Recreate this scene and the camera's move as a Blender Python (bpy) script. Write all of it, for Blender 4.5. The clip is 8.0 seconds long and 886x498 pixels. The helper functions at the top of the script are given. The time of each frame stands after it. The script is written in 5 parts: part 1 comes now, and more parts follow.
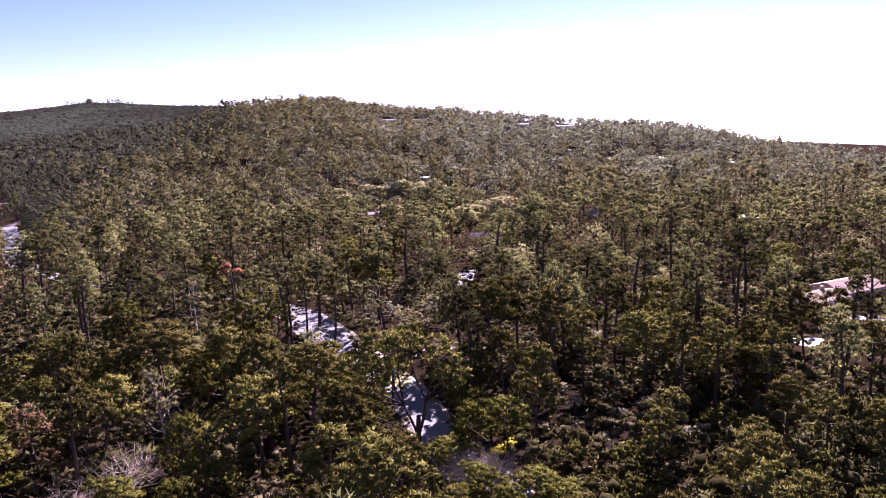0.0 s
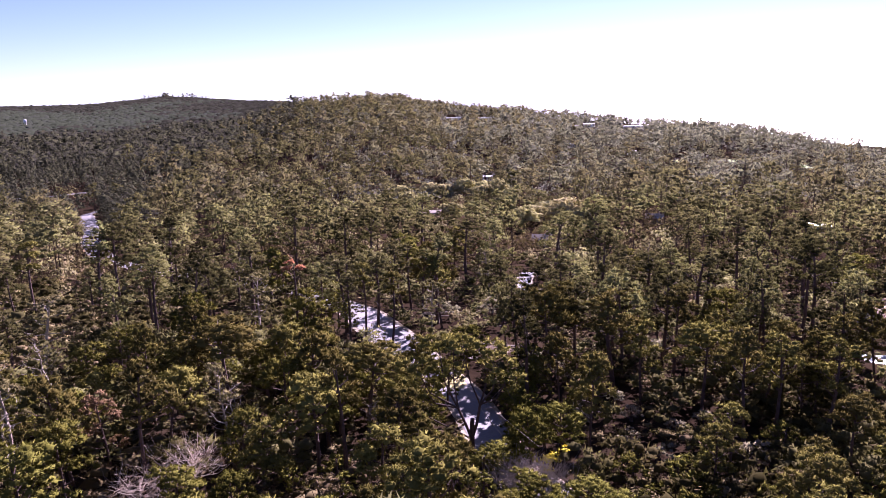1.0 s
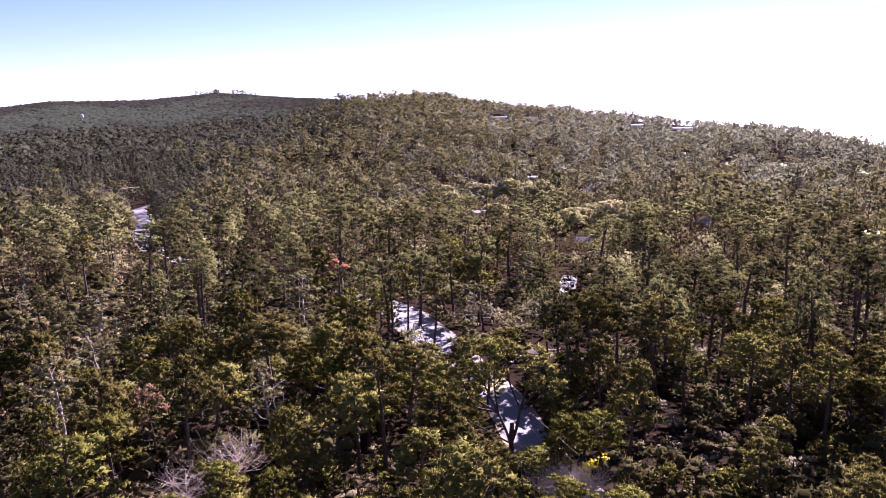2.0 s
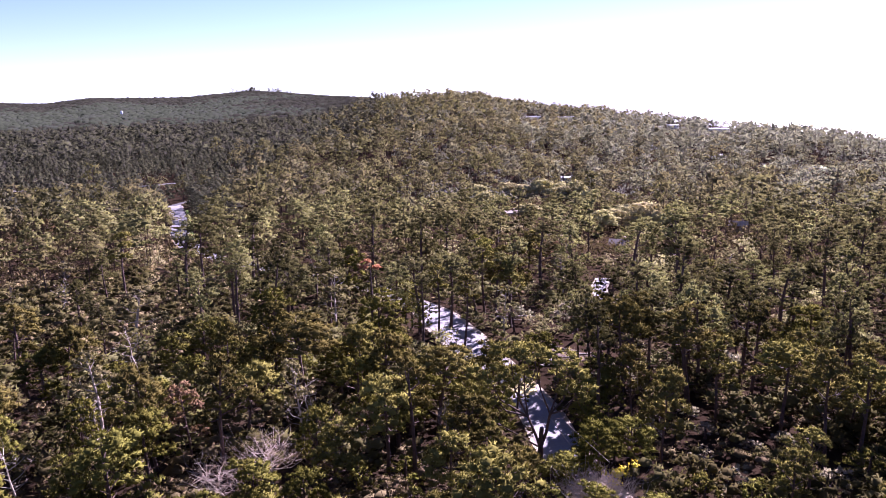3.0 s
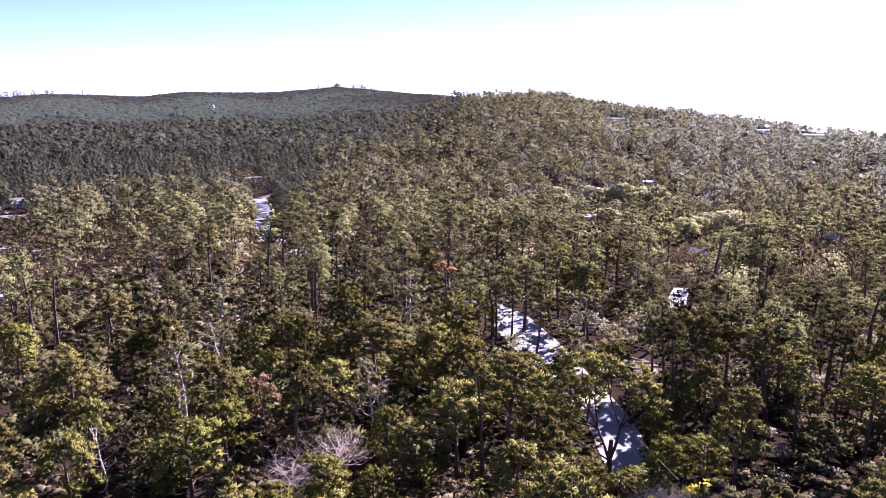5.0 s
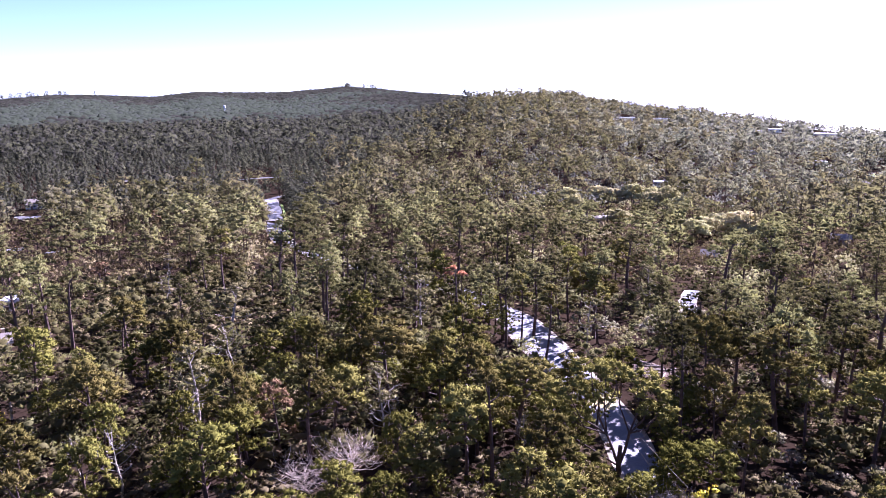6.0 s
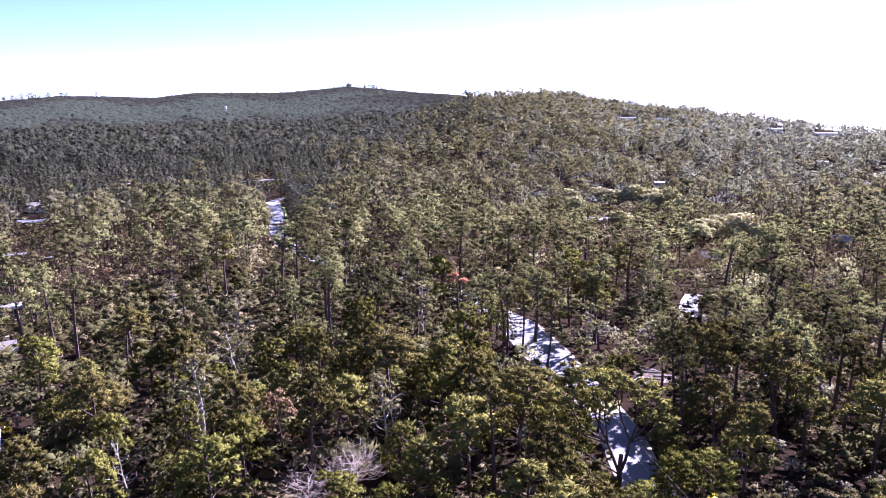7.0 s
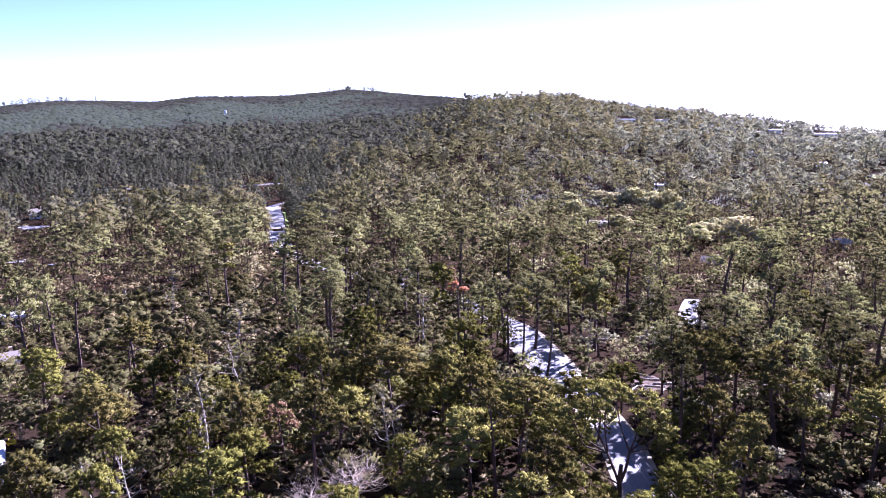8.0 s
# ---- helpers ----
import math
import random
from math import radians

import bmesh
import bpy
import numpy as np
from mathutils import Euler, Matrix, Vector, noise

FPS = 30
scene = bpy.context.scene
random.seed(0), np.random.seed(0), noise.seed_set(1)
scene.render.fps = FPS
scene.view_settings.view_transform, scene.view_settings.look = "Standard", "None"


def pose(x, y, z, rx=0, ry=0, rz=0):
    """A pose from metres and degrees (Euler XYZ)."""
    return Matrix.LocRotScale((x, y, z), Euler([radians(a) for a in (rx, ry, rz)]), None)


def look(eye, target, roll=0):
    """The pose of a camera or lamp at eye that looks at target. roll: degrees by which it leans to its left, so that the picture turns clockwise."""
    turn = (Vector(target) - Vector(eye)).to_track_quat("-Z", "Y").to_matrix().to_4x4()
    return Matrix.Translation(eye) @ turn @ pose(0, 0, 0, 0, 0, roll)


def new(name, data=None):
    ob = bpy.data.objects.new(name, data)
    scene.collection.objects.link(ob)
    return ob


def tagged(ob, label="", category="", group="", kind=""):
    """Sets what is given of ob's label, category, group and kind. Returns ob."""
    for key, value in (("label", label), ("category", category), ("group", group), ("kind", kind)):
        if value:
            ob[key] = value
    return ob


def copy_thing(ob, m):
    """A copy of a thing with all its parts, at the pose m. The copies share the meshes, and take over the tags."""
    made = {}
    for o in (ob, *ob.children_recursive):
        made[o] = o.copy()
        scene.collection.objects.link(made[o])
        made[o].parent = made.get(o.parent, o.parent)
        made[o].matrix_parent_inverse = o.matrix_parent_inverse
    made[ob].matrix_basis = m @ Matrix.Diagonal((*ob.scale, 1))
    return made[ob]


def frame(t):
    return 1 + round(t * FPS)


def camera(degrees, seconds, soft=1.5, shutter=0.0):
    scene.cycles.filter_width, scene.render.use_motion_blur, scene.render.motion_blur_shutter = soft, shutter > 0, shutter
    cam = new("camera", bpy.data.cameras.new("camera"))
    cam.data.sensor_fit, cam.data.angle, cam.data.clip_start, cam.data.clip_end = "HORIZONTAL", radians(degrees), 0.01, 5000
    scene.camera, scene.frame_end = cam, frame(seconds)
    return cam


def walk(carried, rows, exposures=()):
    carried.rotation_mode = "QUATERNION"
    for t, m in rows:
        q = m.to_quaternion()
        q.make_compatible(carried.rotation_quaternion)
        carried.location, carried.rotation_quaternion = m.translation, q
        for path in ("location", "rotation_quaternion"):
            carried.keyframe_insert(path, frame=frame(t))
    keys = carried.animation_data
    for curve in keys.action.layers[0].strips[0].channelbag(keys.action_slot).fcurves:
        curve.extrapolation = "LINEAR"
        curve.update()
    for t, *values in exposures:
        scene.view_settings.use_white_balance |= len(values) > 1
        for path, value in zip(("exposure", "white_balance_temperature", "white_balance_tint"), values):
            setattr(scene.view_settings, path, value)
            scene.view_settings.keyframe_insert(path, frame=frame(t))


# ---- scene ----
# The camera: a small drone that climbs and turns to its left over a pine forest.
cam = camera(60.3, 8.0, soft=0.65)
ROWS = [
    (0.0, 0.000, 0.000, 46.000, 77.991, 2.200, -0.468),
    (0.5, 0.203, 0.013, 46.405, 77.972, 1.871, 2.079),
    (1.0, 0.380, -0.343, 46.956, 77.948, 1.566, 4.376),
    (1.5, 0.437, -0.494, 47.369, 77.939, 1.306, 6.266),
    (3.0, 0.410, -0.691, 48.292, 77.845, 0.850, 10.274),
    (3.5, 0.421, -0.713, 48.569, 77.813, 0.705, 11.518),
    (4.0, 0.445, -0.774, 48.844, 77.787, 0.539, 12.975),
    (4.5, 0.564, -1.056, 49.161, 77.766, 0.244, 14.732),
    (5.0, 0.698, -1.326, 49.493, 77.759, 0.003, 16.322),
    (6.5, 0.979, -2.194, 51.510, 77.624, 0.266, 17.132),
    (7.0, 1.075, -2.464, 52.387, 77.607, 0.432, 17.141),
    (7.5, 1.217, -2.868, 53.325, 77.676, 0.625, 17.146),
    (8.0, 1.245, -2.906, 53.999, 77.712, 0.760, 17.090),
]
walk(cam, [(t, pose(x, y, z, rx, ry, rz)) for t, x, y, z, rx, ry, rz in ROWS],
     [(0.0, 2.24, 5650, 59), (4.0, 2.66, 5380, 56), (8.0, 2.86, 4980, 50)])

# Low winter sun ahead and to the right; a bright, hazy sky.
SUN_AZ, SUN_EL = 20.0, 27.0
world = bpy.data.worlds.new("world")
scene.world = world
world.use_nodes = True
wn = world.node_tree.nodes
sky = wn.new("ShaderNodeTexSky")
sky.sky_type = "NISHITA"
sky.sun_disc = False
sky.sun_elevation, sky.sun_rotation = radians(SUN_EL), radians(SUN_AZ)
sky.air_density, sky.dust_density, sky.ozone_density = 0.55, 0.05, 2.0
wn["Background"].inputs["Strength"].default_value = 0.030
world.node_tree.links.new(sky.outputs[0], wn["Background"].inputs["Color"])
sun = new("sun", bpy.data.lights.new("sun", "SUN"))
sun.data.energy, sun.data.angle, sun.data.color = 5.0, radians(0.53), (1.0, 0.94, 0.84)
to_sun = Vector((math.sin(radians(SUN_AZ)) * math.cos(radians(SUN_EL)),
                 math.cos(radians(SUN_AZ)) * math.cos(radians(SUN_EL)), math.sin(radians(SUN_EL))))
sun.matrix_world = look(to_sun * 900, (0, 0, 0))


# ---- materials ----
def nodes_of(name):
    m = bpy.data.materials.new(name)
    m.use_nodes = True
    return m, m.node_tree.nodes, m.node_tree.links, m.node_tree.nodes["Principled BSDF"]


def ramp(n, stops):
    r = n.new("ShaderNodeValToRGB")
    while len(r.color_ramp.elements) < len(stops):
        r.color_ramp.elements.new(0.5)
    for e, (p, c) in zip(r.color_ramp.elements, stops):
        e.position, e.color = p, (*c, 1)
    return r


def noise_of(n, l, scale, detail=4.0, coord=None):
    t = n.new("ShaderNodeTexNoise")
    t.inputs["Scale"].default_value, t.inputs["Detail"].default_value = scale, detail
    if coord:
        l.new(coord, t.inputs["Vector"])
    return t


def surface(name, stops, scale, rough=0.8, fine=6.0, bump=0.3, metal=0.0, dist=0.05, shine=0.3):
    """A dull surface: two scales of colour variation and a fine relief."""
    m, n, l, b = nodes_of(name)
    co = n.new("ShaderNodeTexCoord").outputs["Object"]
    t1, t2 = noise_of(n, l, scale, 5, co), noise_of(n, l, scale * fine, 6, co)
    mix = n.new("ShaderNodeMath")
    mix.operation = "MULTIPLY_ADD"
    mix.inputs[1].default_value, mix.inputs[2].default_value = 0.45, 0.275
    l.new(t2.outputs[0], mix.inputs[0])
    add = n.new("ShaderNodeMath")
    add.operation = "MULTIPLY_ADD"
    add.inputs[1].default_value = 0.9
    l.new(t1.outputs[0], add.inputs[0])
    sub = n.new("ShaderNodeMath")
    sub.operation = "SUBTRACT"
    sub.inputs[1].default_value = 0.45
    l.new(mix.outputs[0], sub.inputs[0])
    l.new(sub.outputs[0], add.inputs[2])
    r = ramp(n, stops)
    l.new(add.outputs[0], r.inputs[0])
    l.new(r.outputs[0], b.inputs["Base Color"])
    b.inputs["Roughness"].default_value, b.inputs["Metallic"].default_value = rough, metal
    b.inputs["Specular IOR Level"].default_value = shine
    bp = n.new("ShaderNodeBump")
    bp.inputs["Strength"].default_value, bp.inputs["Distance"].default_value = bump, dist
    l.new(t2.outputs[0], bp.inputs["Height"])
    l.new(bp.outputs[0], b.inputs["Normal"])
    return m


def foliage(name, dark, mid, light, passing=0.2, per="object", gloss=0.0, rough=0.85, own=0.4):
    """Leaves: each tree has its own tint, each tuft a little of its own; part of the light comes through."""
    m, n, l, b = nodes_of(name)
    a = n.new("ShaderNodeAttribute")
    a.attribute_name = "tint"
    tint = a.outputs["Fac"]
    if per == "object":
        mx = n.new("ShaderNodeMath")
        mx.operation = "MULTIPLY_ADD"
        mx.inputs[1].default_value = own
        l.new(tint, mx.inputs[0])
        m2 = n.new("ShaderNodeMath")
        m2.operation = "MULTIPLY"
        m2.inputs[1].default_value = 1 - own
        l.new(n.new("ShaderNodeObjectInfo").outputs["Random"], m2.inputs[0])
        l.new(m2.outputs[0], mx.inputs[2])
        tint = mx.outputs[0]
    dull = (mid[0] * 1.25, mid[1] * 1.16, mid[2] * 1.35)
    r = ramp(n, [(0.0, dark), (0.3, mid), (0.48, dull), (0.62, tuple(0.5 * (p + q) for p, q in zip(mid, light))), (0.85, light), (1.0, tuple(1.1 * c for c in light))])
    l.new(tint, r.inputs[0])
    l.new(r.outputs[0], b.inputs["Base Color"])
    b.inputs["Roughness"].default_value = rough
    b.inputs["Specular IOR Level"].default_value = gloss
    tr = n.new("ShaderNodeBsdfTranslucent")
    gain = n.new("ShaderNodeMixRGB")
    gain.blend_type = "MULTIPLY"
    gain.inputs[0].default_value = 1.0
    gain.inputs[2].default_value = (1.17, 1.2, 0.88, 1)
    l.new(r.outputs[0], gain.inputs[1])
    l.new(gain.outputs[0], tr.inputs["Color"])
    ms = n.new("ShaderNodeMixShader")
    ms.inputs[0].default_value = passing
    l.new(b.outputs[0], ms.inputs[1])
    l.new(tr.outputs[0], ms.inputs[2])
    l.new(ms.outputs[0], n["Material Output"].inputs["Surface"])
    return m


PINE = ((0.032, 0.024, 0.009), (0.075, 0.065, 0.016), (0.148, 0.134, 0.032))
# Muted towards grey-olive, for haze over the middle distance.
TALL = ((0.020, 0.018, 0.008), (0.064, 0.061, 0.022), (0.176, 0.171, 0.064))
CYPRESS = ((0.036, 0.030, 0.009), (0.080, 0.077, 0.014), (0.148, 0.142, 0.030))
OAK = ((0.25, 0.228, 0.108), (0.34, 0.313, 0.152), (0.43, 0.40, 0.20))
SHRUB = ((0.045, 0.033, 0.017), (0.087, 0.069, 0.033), (0.146, 0.119, 0.060))
BROWN = ((0.085, 0.058, 0.030), (0.130, 0.085, 0.042), (0.180, 0.120, 0.060))
M_PINE = foliage("pine_needles", *PINE, passing=0.12, own=0.3)
M_TALL = foliage("tall_pine_needles", *TALL, passing=0.36, own=0.16)
M_CYPRESS = foliage("cypress_leaves", *CYPRESS, passing=0.12)
M_OAK = foliage("oak_leaves", *OAK, passing=0.45, own=0.3)
M_SHRUB = foliage("shrub_leaves", *SHRUB)
M_BROWN = foliage("brown_needles", *BROWN)
M_GREY = foliage("greyish_needles", (0.080, 0.070, 0.030), (0.128, 0.115, 0.048), (0.190, 0.175, 0.078))
M_PALE_SHRUB = foliage("silvery_shrub_leaves", (0.17, 0.155, 0.10), (0.24, 0.22, 0.145), (0.33, 0.31, 0.21), passing=0.35)
M_DRY = foliage("dry_shrub_leaves", (0.13, 0.105, 0.05), (0.19, 0.155, 0.072), (0.26, 0.215, 0.105), passing=0.35)
M_RED = foliage("red_leaves", (0.22, 0.085, 0.045), (0.30, 0.125, 0.065), (0.37, 0.165, 0.09), passing=0.3)
M_YELLOW = foliage("yellow_leaves", (0.42, 0.38, 0.03), (0.58, 0.52, 0.05), (0.70, 0.62, 0.09))
# Paler and less saturated than the near pines, for haze over the mid woods.
M_WOODS = foliage("woods_needles", (0.034, 0.031, 0.013), (0.092, 0.086, 0.034), (0.174, 0.167, 0.070), passing=0.50, per="attribute", rough=0.8)
# Its light end is paled and greyed, for haze over the far woods.
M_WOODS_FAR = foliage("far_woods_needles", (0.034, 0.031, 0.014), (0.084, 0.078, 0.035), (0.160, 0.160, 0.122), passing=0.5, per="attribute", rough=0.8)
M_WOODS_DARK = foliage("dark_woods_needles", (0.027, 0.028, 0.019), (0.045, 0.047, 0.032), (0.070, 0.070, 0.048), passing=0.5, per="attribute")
# Needles with the haze of the right-hand ridge put into their colour.
M_WOODS_HAZED = foliage("hazed_woods_needles", (0.062, 0.063, 0.050), (0.108, 0.109, 0.090), (0.158, 0.159, 0.136), passing=0.5, per="attribute", rough=0.8)
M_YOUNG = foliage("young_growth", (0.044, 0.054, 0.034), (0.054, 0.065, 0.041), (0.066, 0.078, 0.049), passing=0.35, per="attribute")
M_OAK_SCRUB = foliage("oak_scrub_leaves", (0.10, 0.090, 0.045), (0.17, 0.155, 0.078), (0.27, 0.25, 0.13), passing=0.45, per="attribute")
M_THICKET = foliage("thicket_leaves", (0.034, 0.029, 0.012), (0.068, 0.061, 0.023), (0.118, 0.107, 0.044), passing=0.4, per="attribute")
M_SCRUB = foliage("dry_scrub", (0.080, 0.064, 0.031), (0.125, 0.101, 0.049), (0.190, 0.156, 0.078), per="attribute")
M_UNDER = foliage("undergrowth_leaves", *SHRUB, per="attribute")
M_BARK = surface("bark", [(0.25, (0.040, 0.023, 0.017)), (0.75, (0.120, 0.076, 0.056))], 0.6, 0.9, 8, 0.6)
M_DEAD = surface("bleached_wood", [(0.25, (0.24, 0.20, 0.15)), (0.75, (0.46, 0.40, 0.32))], 0.8, 0.8, 7, 0.4)
M_TWIG = surface("grey_twigs", [(0.25, (0.30, 0.24, 0.18)), (0.75, (0.52, 0.43, 0.33))], 0.8, 0.85, 7, 0.4)
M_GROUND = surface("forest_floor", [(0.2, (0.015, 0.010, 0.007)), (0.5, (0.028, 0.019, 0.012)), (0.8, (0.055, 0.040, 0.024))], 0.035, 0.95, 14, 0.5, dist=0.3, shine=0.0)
M_ROAD = surface("pale_asphalt", [(0.2, (0.14, 0.135, 0.132)), (0.8, (0.25, 0.24, 0.23))], 0.12, 0.85, 20, 0.2, dist=0.02)
M_SHOULDER = surface("sandy_shoulder", [(0.2, (0.20, 0.165, 0.11)), (0.8, (0.34, 0.29, 0.20))], 0.25, 0.95, 9, 0.4)
M_CHIPS = surface("wood_litter", [(0.3, (0.035, 0.026, 0.018)), (0.7, (0.19, 0.145, 0.11))], 0.9, 0.95, 7, 0.8, shine=0.0)
M_LAWN = surface("mown_grass", [(0.2, (0.16, 0.24, 0.03)), (0.8, (0.26, 0.36, 0.06))], 0.1, 0.9, 12, 0.3)
M_WALL = surface("pale_plaster", [(0.2, (0.62, 0.60, 0.56)), (0.8, (0.76, 0.74, 0.70))], 0.4, 0.85, 9, 0.15)
M_TAN = surface("tan_boards", [(0.2, (0.30, 0.23, 0.16)), (0.8, (0.44, 0.35, 0.26))], 0.4, 0.85, 9, 0.2)
M_ROOF_PINK = surface("rosy_tan_shingles", [(0.2, (0.36, 0.25, 0.19)), (0.8, (0.48, 0.35, 0.27))], 0.5, 0.9, 8, 0.5, shine=0.05)
M_ROOF_GREY = surface("weathered_grey_shingles", [(0.2, (0.22, 0.19, 0.155)), (0.8, (0.35, 0.305, 0.25))], 0.5, 0.9, 8, 0.5, shine=0.05)
M_ROOF_WHITE = surface("white_roofing", [(0.2, (0.40, 0.40, 0.40)), (0.8, (0.55, 0.55, 0.54))], 0.3, 0.4, 8, 0.1, shine=0.5)
M_TRIM = surface("white_trim_paint", [(0.2, (0.70, 0.70, 0.68)), (0.8, (0.80, 0.80, 0.78))], 1.0, 0.6, 6, 0.1)
M_DOOR = surface("brown_door", [(0.2, (0.12, 0.07, 0.04)), (0.8, (0.20, 0.12, 0.07))], 1.0, 0.6, 6, 0.1)
M_GLASS = surface("dark_window_glass", [(0.2, (0.02, 0.025, 0.03)), (0.8, (0.04, 0.045, 0.05))], 1.0, 0.08, 6, 0.02, shine=0.6)
M_STRAW = surface("dry_grass", [(0.2, (0.42, 0.36, 0.14)), (0.8, (0.60, 0.52, 0.24))], 0.3, 0.95, 12, 0.4, shine=0.0)
M_WATER = surface("sea_water", [(0.2, (0.02, 0.05, 0.07)), (0.8, (0.03, 0.07, 0.09))], 0.004, 0.5, 6, 0.4, dist=2.0, shine=0.6)


# ---- helpers for meshes ----
def mesh_object(name, verts, faces, material, parent=None, smooth=False):
    me = bpy.data.meshes.new(name)
    me.from_pydata([tuple(v) for v in verts], [], [tuple(f) for f in faces])
    me.update()
    me.materials.append(material)
    if smooth:
        me.polygons.foreach_set("use_smooth", [True] * len(me.polygons))
    ob = new(name, me)
    if parent:
        ob.parent = parent
    return ob


def triangles_object(name, verts, tint, material, normals=None, parent=None):
    """One mesh of loose triangles from an array of corners, three by three, with a tint per corner."""
    n = len(verts)
    me = bpy.data.meshes.new(name)
    me.vertices.add(n)
    me.vertices.foreach_set("co", np.ascontiguousarray(verts, np.float32).ravel())
    me.loops.add(n)
    me.loops.foreach_set("vertex_index", np.arange(n, dtype=np.int32))
    me.polygons.add(n // 3)
    me.polygons.foreach_set("loop_start", np.arange(0, n, 3, dtype=np.int32))
    me.update(calc_edges=True)
    a = me.attributes.new("tint", "FLOAT", "POINT")
    a.data.foreach_set("value", np.ascontiguousarray(tint, np.float32))
    if normals is not None:
        c = me.attributes.new("custom_normal", "FLOAT_VECTOR", "POINT")
        c.data.foreach_set("vector", np.ascontiguousarray(normals, np.float32).ravel())
    me.materials.append(material)
    ob = new(name, me)
    if parent:
        ob.parent = parent
    return ob


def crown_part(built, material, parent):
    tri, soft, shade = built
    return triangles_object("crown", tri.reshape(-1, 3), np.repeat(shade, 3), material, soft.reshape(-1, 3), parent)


def part(name, data, material, parent, label=""):
    ob = mesh_object(name, data[0], data[1], material, parent)
    return tagged(ob, label) if label else ob


def thing(name, m, label, category, group="", kind=""):
    ob = new(name)
    ob.empty_display_size = 0.5
    ob.matrix_world = m
    return tagged(ob, label, category, group, kind)


def tube(points, radii, sides=6):
    """A tapered tube through the points."""
    v, f = [], []
    pts = [Vector(p) for p in points]
    for i, p in enumerate(pts):
        d = (pts[min(i + 1, len(pts) - 1)] - pts[max(i - 1, 0)]).normalized()
        a = d.cross(Vector((0.31, 0.95, 0.05))).normalized()
        b = d.cross(a)
        for k in range(sides):
            w = 2 * math.pi * k / sides
            v.append(p + (a * math.cos(w) + b * math.sin(w)) * radii[i])
    for i in range(len(pts) - 1):
        for k in range(sides):
            k2 = (k + 1) % sides
            f.append((i * sides + k, i * sides + k2, (i + 1) * sides + k2, (i + 1) * sides + k))
    f.append(tuple(range(sides))[::-1])
    f.append(tuple(range((len(pts) - 1) * sides, len(pts) * sides)))
    return v, f


def joined(*pieces):
    v, f = [], []
    for pv, pf in pieces:
        o = len(v)
        v += [Vector(p) for p in pv]
        f += [tuple(i + o for i in q) for q in pf]
    return v, f


def box(x0, y0, z0, x1, y1, z1):
    v = [(x, y, z) for z in (z0, z1) for y in (y0, y1) for x in (x0, x1)]
    return v, [(0, 2, 3, 1), (4, 5, 7, 6), (0, 1, 5, 4), (2, 6, 7, 3), (0, 4, 6, 2), (1, 3, 7, 5)]


def unit(a):
    return a / np.maximum(np.linalg.norm(a, axis=-1, keepdims=True), 1e-9)


GOLD = (1 + math.sqrt(5)) / 2
ICO = unit(np.array([(-1, GOLD, 0), (1, GOLD, 0), (-1, -GOLD, 0), (1, -GOLD, 0), (0, -1, GOLD), (0, 1, GOLD), (0, -1, -GOLD), (0, 1, -GOLD),
                     (GOLD, 0, -1), (GOLD, 0, 1), (-GOLD, 0, -1), (-GOLD, 0, 1)], float))
ICO_TRI = np.array([t for t in ((i, j, k) for i in range(12) for j in range(12) for k in range(12))
                    if t[0] < t[1] and t[0] < t[2] and all(np.dot(ICO[t[e]], ICO[t[e - 1]]) > 0.4 for e in range(3))
                    and np.dot(np.cross(ICO[t[1]] - ICO[t[0]], ICO[t[2]] - ICO[t[0]]), ICO[t[0]]) > 0])


